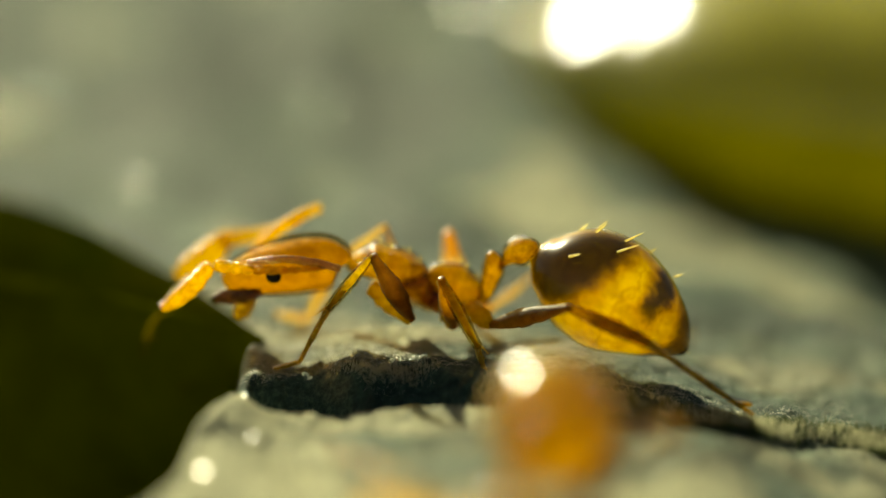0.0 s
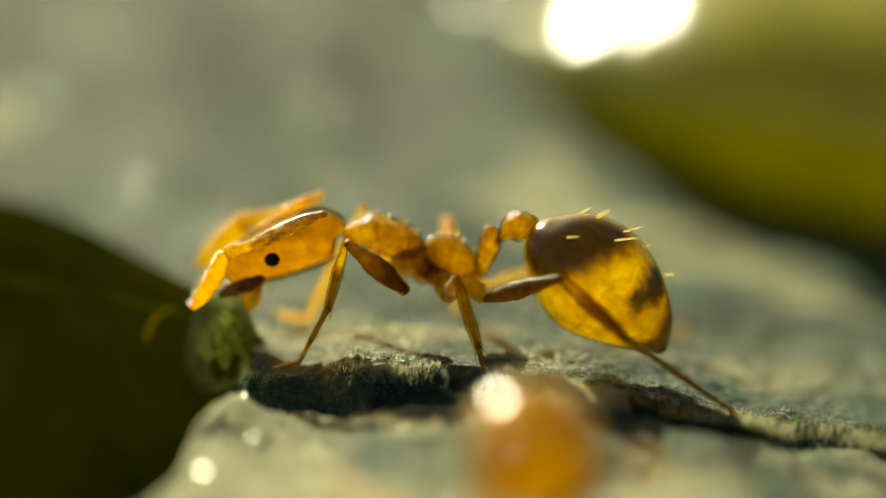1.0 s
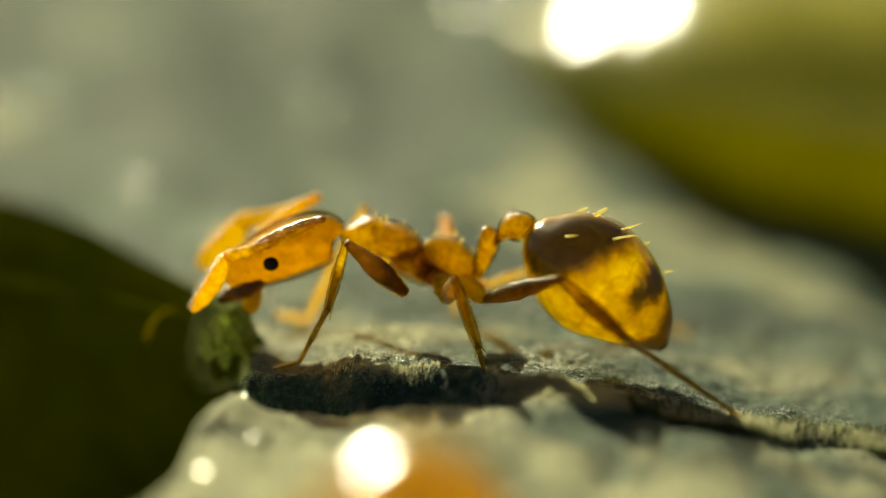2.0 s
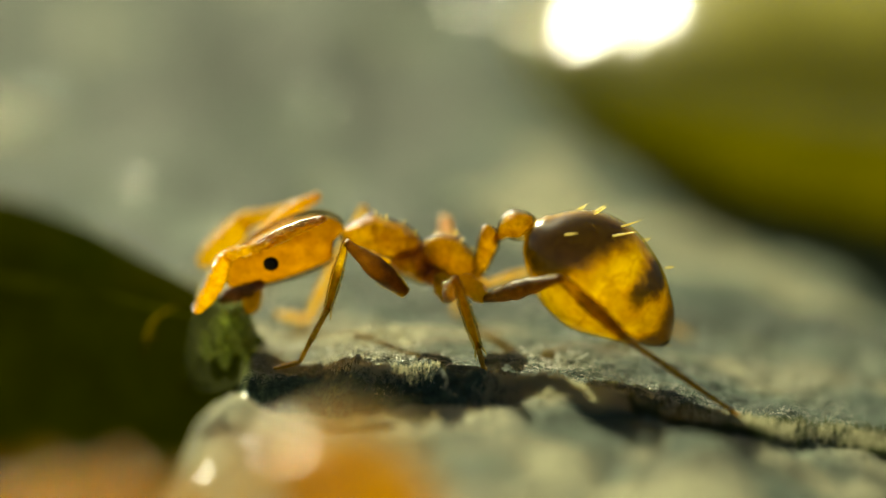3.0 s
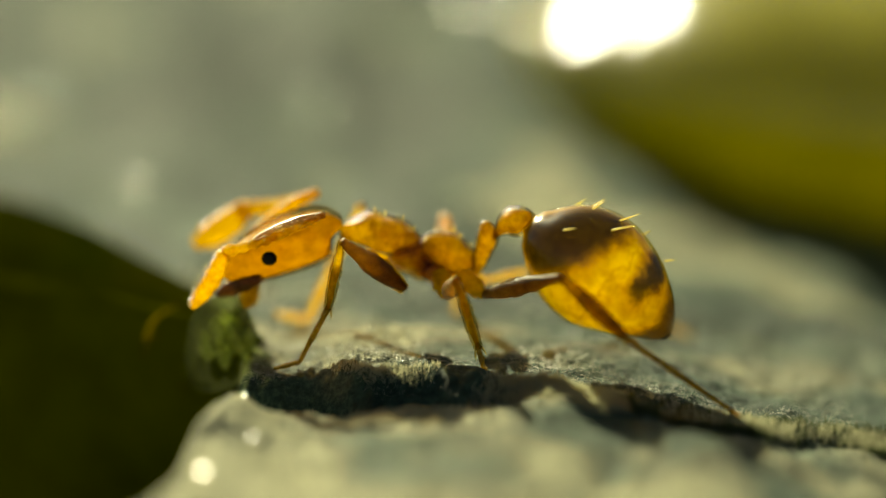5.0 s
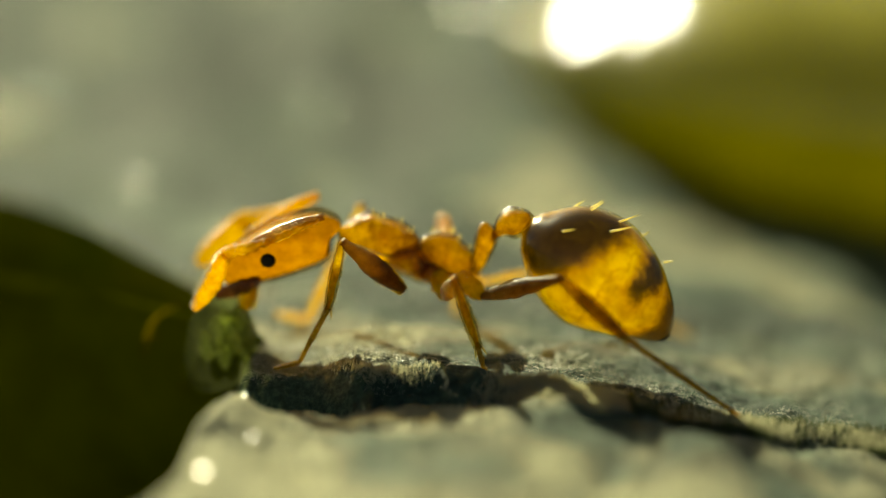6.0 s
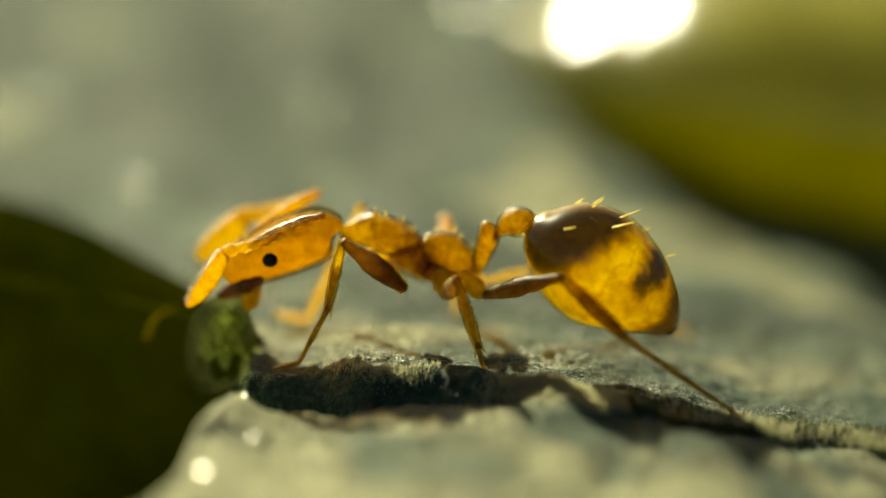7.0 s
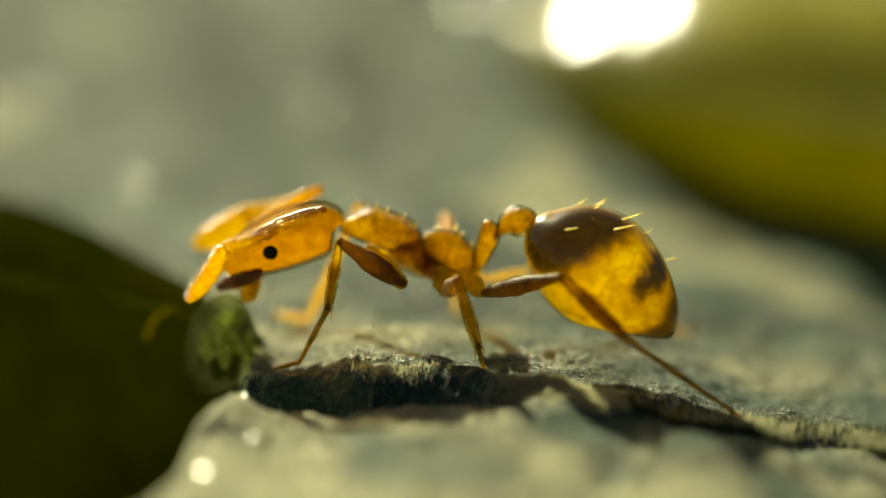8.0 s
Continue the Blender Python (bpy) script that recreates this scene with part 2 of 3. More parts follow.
def leaf_material(name, dark, light, rough, through_light, gloss, sap, clear=0.35, wax_rough=0.4, grade=0.75):
    m, t, b = start(name)
    col = ramp(t, grain(t, 1.3, 4.0), [(0.3, dark), (0.7, light)])
    t.links.new(col, b.inputs["Base Color"])
    b.inputs["Roughness"].default_value = rough
    b.inputs["Specular IOR Level"].default_value = 0.0
    bump(t, b, grain(t, 6.0, 3.0), 0.15, 0.02)
    glow = t.nodes.new("ShaderNodeBsdfTranslucent")
    veil = ramp(t, grain(t, 1.1, 4.0), [(0.3, tuple(grade * c for c in sap)), (0.7, sap)])
    t.links.new(veil, glow.inputs["Color"])
    pass_on = t.nodes.new("ShaderNodeBsdfTransparent")
    t.links.new(veil, pass_on.inputs["Color"])
    inner = node(t, "ShaderNodeMixShader", Fac=clear)
    t.links.new(glow.outputs[0], inner.inputs[1])
    t.links.new(pass_on.outputs[0], inner.inputs[2])
    mix = node(t, "ShaderNodeMixShader", Fac=through_light)
    t.links.new(b.outputs[0], mix.inputs[1])
    t.links.new(inner.outputs[0], mix.inputs[2])
    wax = node(t, "ShaderNodeBsdfGlossy", Roughness=wax_rough)
    top = t.nodes.new("ShaderNodeMixShader")
    t.links.new(sheen(t, gloss), top.inputs[0])
    t.links.new(mix.outputs[0], top.inputs[1])
    t.links.new(wax.outputs[0], top.inputs[2])
    t.links.new(top.outputs[0], t.nodes["Material Output"].inputs[0])
    return m


LEAF = leaf_material("dark_leaf", (0.010, 0.020, 0.0012), (0.065, 0.062, 0.003), 0.45, 0.75, 1.0, (0.27, 0.29, 0.014), 0.0, grade=0.5)
BUD = leaf_material("olive_leaf", (0.19, 0.19, 0.004), (0.36, 0.33, 0.006), 0.5, 0.5, 2.0, (0.74, 0.70, 0.004), 0.45, 0.25)

# colour of the arcs that imitate reflections at the leaf tip
GLINT_ARC = leaf_material("reflection_arc", (0.10, 0.09, 0.010), (0.24, 0.19, 0.02), 0.35, 0.6, 1.0, (0.50, 0.42, 0.05), 0.6)

MOSS = leaf_material("moss_thread", (0.04, 0.06, 0.03), (0.09, 0.11, 0.06), 0.5, 0.55, 1.2, (0.26, 0.31, 0.16))
FIBRE = leaf_material("pale_fibre", (0.30, 0.31, 0.25), (0.50, 0.51, 0.42), 0.4, 0.75, 1.3, (0.90, 0.89, 0.72))
GRIT = leaf_material("pale_grit", (0.20, 0.25, 0.19), (0.60, 0.61, 0.48), 0.3, 0.5, 1.6, (0.74, 0.76, 0.60), grade=0.4)


def juice_material():
    m, t, b = start("plant_juice")
    col = ramp(t, grain(t, 6.0, 5.0), [(0.36, (0.58, 0.64, 0.38)), (0.50, (0.76, 0.81, 0.52)), (0.64, (0.90, 0.94, 0.66))])
    t.links.new(col, b.inputs["Base Color"])
    b.inputs["Roughness"].default_value = 0.08
    b.inputs["IOR"].default_value = 1.12
    b.inputs["Transmission Weight"].default_value = 1.0
    bump(t, b, grain(t, 14.0, 3.0), 0.35, 0.02)
    glow = t.nodes.new("ShaderNodeBsdfTranslucent")
    t.links.new(col, glow.inputs["Color"])
    pass_on = t.nodes.new("ShaderNodeBsdfTransparent")
    t.links.new(col, pass_on.inputs["Color"])
    inner = node(t, "ShaderNodeMixShader", Fac=0.984)
    t.links.new(glow.outputs[0], inner.inputs[1])
    t.links.new(pass_on.outputs[0], inner.inputs[2])
    mix = node(t, "ShaderNodeMixShader", Fac=0.90)
    t.links.new(b.outputs[0], mix.inputs[1])
    t.links.new(inner.outputs[0], mix.inputs[2])
    t.links.new(mix.outputs[0], t.nodes["Material Output"].inputs[0])
    return m


JUICE = juice_material()
# paler green that stands for light inside the drop
LIT_LUMP = leaf_material("lit_lump_green", (0.26, 0.27, 0.14), (0.44, 0.45, 0.25), 0.4, 0.7, 1.1, (0.70, 0.72, 0.48), 0.9)
# pale green of the modelled refraction lines in the drop
REFRACTION = leaf_material("refraction_line_green", (0.24, 0.28, 0.06), (0.45, 0.50, 0.16), 0.3, 0.6, 1.2, (0.76, 0.80, 0.46), 0.55)


# bright surface of the small reflectors added for glints
def glint_material():
    m, t, b = start("mica")
    b.inputs["Base Color"].default_value = (0.95, 0.97, 0.95, 1)
    b.inputs["Roughness"].default_value = 0.3
    b.inputs["IOR"].default_value = 1.6
    return m


GLINT = glint_material()


# ---- shape helpers ----
def spot(u, v, d):
    """The point on the sight line through grid place (u to the right, v down from the picture's corner) that lies d grid units behind the ant's midline."""
    a, b = (u - 784) * G / REACH, (441 - v) * G / REACH
    way = Vector((a, math.cos(DIP) + b * math.sin(DIP), -math.sin(DIP) + b * math.cos(DIP)))
    return EYE + way * ((d * G - EYE.y) / way.y)


def spline(points, n):
    """n even steps along a smooth curve through rows of numbers."""
    p = np.array(points, float)
    p = np.vstack([2 * p[0] - p[1], p, 2 * p[-1] - p[-2]])
    rows = []
    for s in np.linspace(0, len(points) - 1 - 1e-9, n):
        i, f = int(s), s - int(s)
        a, b, c, d = p[i], p[i + 1], p[i + 2], p[i + 3]
        rows.append(0.5 * (2 * b + (c - a) * f + (2 * a - 5 * b + 4 * c - d) * f * f + (3 * b - a - 3 * c + d) * f ** 3))
    return np.array(rows)


def loft(rows, origin=(0, 0, 0), steps=24, sides=20, side=(0, 1, 0), rough=0.0, waves=4.0):
    """A closed body along a smooth spine. rows: x, y, z, half width across side, half height, all in metres."""
    q = spline(rows, steps)
    bm = bmesh.new()
    rings = []
    for i, r in enumerate(q):
        c = Vector(r[:3])
        tan = (Vector(q[min(i + 1, steps - 1)][:3]) - Vector(q[max(i - 1, 0)][:3])).normalized()
        sd = Vector(side)
        sd = (sd - tan * sd.dot(tan)).normalized()
        up = sd.cross(tan)
        ring = []
        for k in range(sides):
            a = 2 * math.pi * k / sides
            w = c + sd * (max(r[3], 1e-7) * math.cos(a)) + up * (max(r[4], 1e-7) * math.sin(a))
            if rough:
                w += (w - c) * rough * noise.noise(w * (waves / MM))
            ring.append(bm.verts.new(w - Vector(origin)))
        rings.append(ring)
    for a, b in zip(rings, rings[1:]):
        for k in range(sides):
            bm.faces.new((a[k], a[(k + 1) % sides], b[(k + 1) % sides], b[k]))
    bm.faces.new(rings[0][::-1])
    bm.faces.new(rings[-1])
    bmesh.ops.recalc_face_normals(bm, faces=bm.faces)
    return bm


def part(name, bm, material, parent=None, label=""):
    me = bpy.data.meshes.new(name)
    for f in bm.faces:
        f.smooth = True
    bm.to_mesh(me)
    bm.free()
    me.materials.append(material)
    ob = new(name, me)
    ob.parent = parent
    return tagged(ob, label)


def grid_rows(rows):
    """Spine rows in grid places: u, v, depth, half width, half height."""
    return [(*spot(u, v, d), a * G, b * G) for u, v, d, a, b in rows]


def ball(c, rx, ry, rz, origin=(0, 0, 0), seg=20):
    bm = bmesh.new()
    bmesh.ops.create_uvsphere(bm, u_segments=seg, v_segments=seg * 2 // 3, radius=1.0)
    for v in bm.verts:
        v.co = Vector((v.co.x * rx, v.co.y * ry, v.co.z * rz)) + Vector(c) - Vector(origin)
    return bm


# ---- the ground: one sheet of lichened stone with a ledge, a hollow and small relief ----
def ease(f):
    f = min(max(f, 0.0), 1.0)
    return f * f * (3 - 2 * f)


def rim_line(x):
    """Where the ledge breaks off, over the plan."""
    return -0.57 - 0.24 * min(max(0.0, x), 1.7) + 0.07 * noise.noise((x * 1.6, 0.0, 6.0)) + 0.035 * noise.noise((x * 6, 0.0, 8.0)) + 0.012 * noise.noise((x * 17, 0.0, 4.0)) - 0.26 * ease((x + 0.85) / 0.4) * ease((1.7 - x) / 0.6)


def ground_height(x, y):
    """Height in millimetres over the plan, also in millimetres."""
    s = max(0.0, x - 0.2)
    z = -0.70 - 0.13 * s * (1 if s < 4 else 4 / s)
    z -= 0.075 * min(max(0.0, x - 1.7), 3.0)
    z += 0.10 * noise.noise((x * 0.9, y * 0.8, 1.3)) + 0.05 * noise.noise((x * 2.6, y * 2.2, 7.1))
    z += 0.024 * noise.noise((x * 8, y * 7, 3.3)) + 0.012 * noise.noise((x * 19, y * 18, 5.5)) + 0.006 * noise.noise((x * 38, y * 36, 2.5))
    # the ledge under the ant: a steep broken face, then the near stone rises again
    rim = rim_line(x)
    z -= (0.40 - 0.08 * min(max(x, 0.0), 1.5)) * ease((rim + 0.06 - y) / (0.34 + 0.13 * ease((x + 0.75) / 0.3) + 0.16 * min(max(x, 0.0), 1.2))) * (1 - 0.72 * ease((-1.0 - y) / 0.4))
    z -= 0.13 * math.exp(-((x + 1.25) / 0.42) ** 2) * math.exp(-((y + 0.45) / 0.55) ** 2)
    z += 0.18 * math.exp(-((x + 1.44) / 0.26) ** 2) * math.exp(-((y + 1.5) / (0.35 if y > -1.5 else 1.1)) ** 2)
    z += 0.17 * math.exp(-((x - 1.85) / 0.55) ** 2) * math.exp(-((y + 2.0) / 0.5) ** 2)
    z += 0.09 * math.exp(-((x - 0.78) / 0.3) ** 2) * math.exp(-((y + 1.4) / (0.4 if y > -1.4 else 1.0)) ** 2)
    z += 0.035 * math.exp(-((y - rim) / 0.3) ** 2) * noise.noise((x * 11, y * 10, 7.7))
    z -= 0.25 * max(0.0, -y - 3.4) * (1 if y > -8 else 4.6 / (-y - 3.4))
    z += ease((-1.3 - y) / 0.5) * (0.05 * noise.noise((x * 2.1, y * 2.0, 3.0)))
    far = max(0.0, y - 1.2)
    z += 0.16 * min(max(0.0, y - 5.0), 40) * min(1.0, max(0.0, y - 5.0) / 4)
    k = min(far / 2, 1)
    z += k * (0.20 * noise.noise((x * 0.7, y * 0.45, 9.0)) + 0.13 * noise.noise((x * 1.5, y * 0.9, 2.2)))
    # an unseen dip added under the olive leaf to swallow its shadow
    lip = 4.9 + 3.0 * max(0.0, 3.0 - x)
    z -= 2.0 * ease((y - lip) / 0.8) * ease((11.5 - y) / 2) * ease((15 - x) / 4)
    # the hollow beyond the ledge's end
    edge = -1.45 + 0.10 * min(y, 0.0) - 0.12 * max(0.0, -y - 1.5) + 0.10 * noise.noise((y * 1.5, 0.3, 2.0))
    k = min(max((edge + 0.12 - x) / 0.55, 0), 1) * min(max((0.75 + 1.7 * max(0.0, -1.75 - x) - y) / 0.5, 0), 1) * min(max((y + 14) / 4, 0), 1) * min(max((x + 14) / 4, 0), 1)
    return z - 3.0 * k * k * (3 - 2 * k)


def axis(lo, hi, step, ends, grow=1.25):
    core = list(np.arange(lo, hi + 1e-6, step))
    for sign, end in ((-1, ends[0]), (1, ends[1])):
        st, p = step, core[0] if sign < 0 else core[-1]
        while abs(p - (lo if sign < 0 else hi)) < abs(end):
            st *= grow
            p += sign * st
            core = [p] + core if sign < 0 else core + [p]
    return core


def build_ground():
    xs, ys = axis(-2.6, 3.6, 0.016, (9000, 9000)), axis(-2.2, 1.6, 0.016, (6000, 12000), 1.12)
    verts = [(x * MM, y * MM, ground_height(x, y) * MM) for y in ys for x in xs]
    w = len(xs)
    faces = [(j * w + i, j * w + i + 1, (j + 1) * w + i + 1, (j + 1) * w + i) for j in range(len(ys) - 1) for i in range(w - 1)]
    me = bpy.data.meshes.new("ground")
    me.from_pydata(verts, [], faces)
    me.polygons.foreach_set("use_smooth", [True] * len(me.polygons))
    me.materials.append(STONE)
    return tagged(new("ground", me), "grey-green lichen-blotched stone with a broken ledge", "ground", kind="structure")


build_ground()


# ---- plants ----
def build_dark_leaf():
    rows = [(462, 601, 40, 6, 8), (442, 609, 74, 22, 37), (402, 624, 142, 63, 108), (352, 645, 227, 115, 197), (280, 676, 349, 183, 319), (190, 712, 502, 255, 453), (100, 756, 655, 315, 571), (-150, 896, 1080, 456, 871), (-600, 1170, 1845, 492, 1025), (-1100, 1540, 2695, 36, 81)]
    ob = part("leaf", loft(grid_rows(rows), steps=40, sides=40, rough=0.02, waves=1.0), LEAF)
    # golden arcs added to stand for the reflections at the wet tip
    for u, v, ru, rv, first, last, w in ((330, 628, 78, 88, 176, 262, 3.2), (278, 628, 22, 36, 165, 262, 5.0), (346, 712, 34, 38, 205, 305, 3.6)):
        arc = []
        for i in range(7):
            a = radians(first + (last - first) * i / 6)
            arc.append((u + ru * math.cos(a), v + rv * math.sin(a), 120, w * (0.4 + math.sin(math.pi * i / 6)), w * (0.35 + 0.8 * math.sin(math.pi * i / 6))))
        part("glint_arc", loft(grid_rows(arc), steps=20, sides=8, rough=0.9, waves=16.0), GLINT_ARC, ob, "golden arc added for a reflection at the leaf tip")
    return tagged(ob, "thick dark green glossy leaf lying in the hollow beside the ledge", "leaf")


def build_olive_leaf():
    profile = ((918, 26, 8), (950, 47, 55), (1000, 78, 110), (1060, 94, 150), (1120, 105, 185), (1200, 104, 225), (1300, 112, 256), (1430, 130, 276), (1568, 148, 290), (1850, 200, 300), (2200, 280, 240), (2400, 320, 10))
    rows = [(u, v, 1900, 2.15 * r, r) for u, v, r in profile]
    ob = part("leaf", loft(grid_rows(rows), steps=56, sides=48), BUD)
    return tagged(ob, "fleshy olive-green leaf glaring in the sun on its upper face", "leaf")


build_dark_leaf()
build_olive_leaf()
DROP = spot(380, 600, 10)
drop_rows = [(412, 524, 0, 8, 12), (408, 536, 0, 32, 28), (402, 556, 4, 48, 46), (394, 584, 8, 56, 62), (392, 614, 12, 58, 64), (386, 644, 16, 54, 64), (380, 672, 18, 44, 50), (378, 694, 20, 14, 20)]
drop = part("droplet", loft(grid_rows(drop_rows), DROP, 48, 48, rough=0.14, waves=4.0), JUICE)
rng = random.Random(21)
# thin threads added as the bright refraction lines of the drop
for k in range(14):
    slant = radians(20 + 62 * (k + rng.uniform(-0.4, 0.4)) / 13)
    first, last = rng.uniform(14, 40), rng.uniform(62, 98)
    w = rng.uniform(0.7, 2.4)
    thread = []
    for i in range(5):
        n = first + (last - first) * i / 4
        a = slant + 0.10 * (i / 4) ** 2
        thread.append((382 + n * math.cos(a) * 0.8, 538 + n * math.sin(a), -34 + 0.3 * n, w * math.sin(math.pi * (0.1 + 0.8 * i / 4)), w * math.sin(math.pi * (0.1 + 0.8 * i / 4))))
    part("refraction_line", loft(grid_rows(thread), DROP, 10, 6), REFRACTION, drop, "pale green line added for a refraction in the juice")
# pale lumps added to brighten the middle and right of the drop
for u, v, d, n, w in ((424, 566, -10, 50, 17), (438, 594, -6, 64, 18), (412, 600, -20, 56, 16), (436, 622, 0, 44, 16), (388, 588, -16, 60, 16), (396, 630, -10, 50, 15), (366, 612, 0, 60, 14)):
    lump = [(u - 8, v - n * 0.5, d, 1, 1), (u - 3, v - n * 0.25, d, w * 0.7, w * 0.7), (u, v, d, w, w), (u + 2, v + n * 0.3, d, w * 0.7, w * 0.6), (u + 1, v + n * 0.5, d, 1, 1)]
    part("lit_lump", loft(grid_rows(lump), DROP, 20, 16, rough=0.55, waves=12.0), LIT_LUMP, drop, "yellow-green lump added for the drop's lit side")
tagged(drop, "large clouded green drop of plant juice at the leaf's tip", "droplet")


# ---- loose grains, fibres and dew on the stone ----
def scatter(name, count, region, size, material, label, category, tall=1.0, keep=None):
    """Many small crumbs in one mesh, lying on the ground inside a stretch of the plan (millimetres)."""
    rng = random.Random(name)
    verts, faces = [], []
    shape = ((1, 0, 0), (0, 1, 0), (-1, 0, 0), (0, -1, 0), (0, 0, 1), (0, 0, -0.7))
    tris = ((0, 1, 4), (1, 2, 4), (2, 3, 4), (3, 0, 4), (1, 0, 5), (2, 1, 5), (3, 2, 5), (0, 3, 5))
    made = 0
    while made < count:
        x, y = rng.uniform(*region[0]), rng.uniform(*region[1])
        if noise.noise((x * 1.7, y * 1.7, 4.0)) < rng.uniform(-0.45, 0.35) or (keep and not keep(x, y)):
            continue
        made += 1
        r = size[0] * (size[1] / size[0]) ** (rng.random() ** 2)
        z = ground_height(x, y) + r * 0.3
        turn = Euler((0.36 + rng.gauss(0, 0.45), -0.43 + rng.gauss(0, 0.45), rng.uniform(0, 6.3))) if tall == 1 else Euler((rng.gauss(0, 0.25), rng.gauss(0, 0.2), rng.uniform(0, 6)))
        k = len(verts)
        for v in shape:
            w = Vector((v[0] * rng.uniform(0.6, 1.2), v[1] * rng.uniform(0.6, 1.2), v[2] * (0.3 if tall == 1 else tall))) * r
            w.rotate(turn)
            verts.append(((x + w.x) * MM, (y + w.y) * MM, (z + w.z) * MM))
        faces += [tuple(k + i for i in f) for f in tris]
    me = bpy.data.meshes.new(name)
    me.from_pydata(verts, [], faces)
    me.materials.append(material)
    return tagged(new(name, me), label, category, kind="stuff")


scatter("grit", 20000, ((-1.8, 3.6), (-1.3, 2.2)), (0.004, 0.012), GRIT, "pale glittering grains strewn on the stone", "grit", 1.0, lambda x, y: y > rim_line(x) + 0.03)
scatter("crest_grit", 20000, ((-1.55, 2.2), (-1.2, 0.25)), (0.003, 0.010), GRIT, "fine pale glittering grains along the ledge", "grit", 1.0, lambda x, y: y > rim_line(x) - 0.14 * ease((x + 0.7) / 0.3))
scatter("moss_fringe", 2600, ((1.3, 3.8), (-2.2, -0.5)), (0.007, 0.011), MOSS, "dark green moss threads along the stone's broken edge", "moss", 11.0, lambda x, y: -0.40 < y - rim_line(x) < 0.03)
scatter("fibre_tuft", 500, ((1.86, 2.18), (-1.4, -0.7)), (0.003, 0.006), FIBRE, "tuft of pale fibres on the stone's edge", "fibres", 12.0, lambda x, y: -0.12 < y - rim_line(x) < 0.16)
scatter("slope_fuzz", 5000, ((0.2, 1.6), (-1.7, -0.5)), (0.0025, 0.0045), FIBRE, "short pale fuzz on the sloping stone edge", "fibres", 9.0, lambda x, y: -0.36 < y - rim_line(x) < 0.04)
scatter("fibre_fringe", 4600, ((1.5, 3.8), (-2.0, -0.5)), (0.0025, 0.0042), FIBRE, "pale fibres standing along the stone's broken edge", "fibres", 34.0, lambda x, y: -0.30 < y - rim_line(x) < -0.06)
scatter("face_fibres", 8000, ((-0.9, 2.3), (-1.7, -0.4)), (0.0025, 0.005), FIBRE, "fine pale fibres on the ledge's face", "fibres", 12.0, lambda x, y: -0.07 * ease((x + 0.7) / 0.3) - 0.25 * min(max(x, 0.0), 1.0) < y - rim_line(x) < 0.10)


def flake(u, v, r):
    """A six-sided reflecting scale, added for a glint and tilted to throw the sun at the lens."""
    for k in range(400):
        c = spot(u, v, -700 + 12 * k)
        if c.z < ground_height(c.x / MM, c.y / MM) * MM:
            break
    face = (SUN + (EYE - c).normalized()).normalized()
    bm = bmesh.new()
    bmesh.ops.create_cone(bm, cap_ends=True, segments=6, radius1=r * MM, radius2=r * 0.85 * MM, depth=0.4 * r * MM)
    me = bpy.data.meshes.new("glint_flake")
    bm.to_mesh(me)
    bm.free()
    me.materials.append(GLINT)
    ob = new("glint_flake", me)
    ob.matrix_world = Matrix.Translation(c + face * (0.6 * r * MM)) @ face.to_track_quat("Z", "Y").to_matrix().to_4x4()
    return tagged(ob, "tiny bright scale added for a glint on the stone", "mica flake", "mica flakes in the stone")


for place in ((388, 676, 0.022), (412, 670, 0.012), (360, 838, 0.026), (446, 775, 0.012), (830, -8, 0.05), (1015, 765, 0.008), (560, 180, 0.034), (240, 330, 0.02), (60, 190, 0.027), (740, 690, 0.01), (432, 700, 0.01), (520, 800, 0.008), (700, 850, 0.008), (1120, 820, 0.008)):
    flake(*place)


# ---- the ant ----
NOTCH = spot(745, 420, 0)
NECK = spot(594, 419, 0)
WAIST = spot(835, 480, 0)
STALK = spot(938, 392, -58)

# legs: hip, knee, ankle, toe, claw in the resting stance; thickness of thigh, shin, foot; where the hip's coxa is rooted
LEGS = {
    "near_front": ((645, 455, -40), (716, 515, -75), (607, 428, -125), (580, 547, -115), (530, 641, -112), (484, 653, -112), (19, 11, 6)),
    "near_middle": ((778, 485, -35), (790, 527, -70), (806, 495, -190), (846, 615, -165), (857, 655, -155), (866, 664, -160), (15, 12, 6)),
    "near_hind": ((815, 490, -35), (856, 524, -75), (991, 488, -225), (1101, 597, -262), (1290, 724, -250), (1314, 741, -245), (17, 14, 6.5)),
    "far_front": ((655, 450, 40), (700, 470, 80), (640, 362, 130), (590, 470, 150), (545, 566, 165), (488, 556, 170), (9, 8, 12)),
    "far_middle": ((780, 480, 35), (800, 490, 75), (785, 386, 190), (805, 500, 240), (812, 585, 260), (800, 592, 270), (23, 15, 7)),
    "far_hind": ((815, 485, 35), (850, 500, 75), (958, 474, 170), (1100, 530, 240), (1230, 600, 300), (1250, 612, 310), (8, 7, 4)),
}


def segment(name, a, b, shape, material, parent, bend=0.0):
    """A limb piece along its own x axis from the origin; shape gives half thicknesses along it."""
    n = (b - a).length
    rows = [(n * i / (len(shape) - 1), 0, bend * n * math.sin(math.pi * i / (len(shape) - 1)), r * G, r * G) for i, r in enumerate(shape)]
    ob = part(name, loft(rows, steps=24, sides=12, rough=0.2, waves=22.0), material, parent)
    ob["span"] = n
    return ob


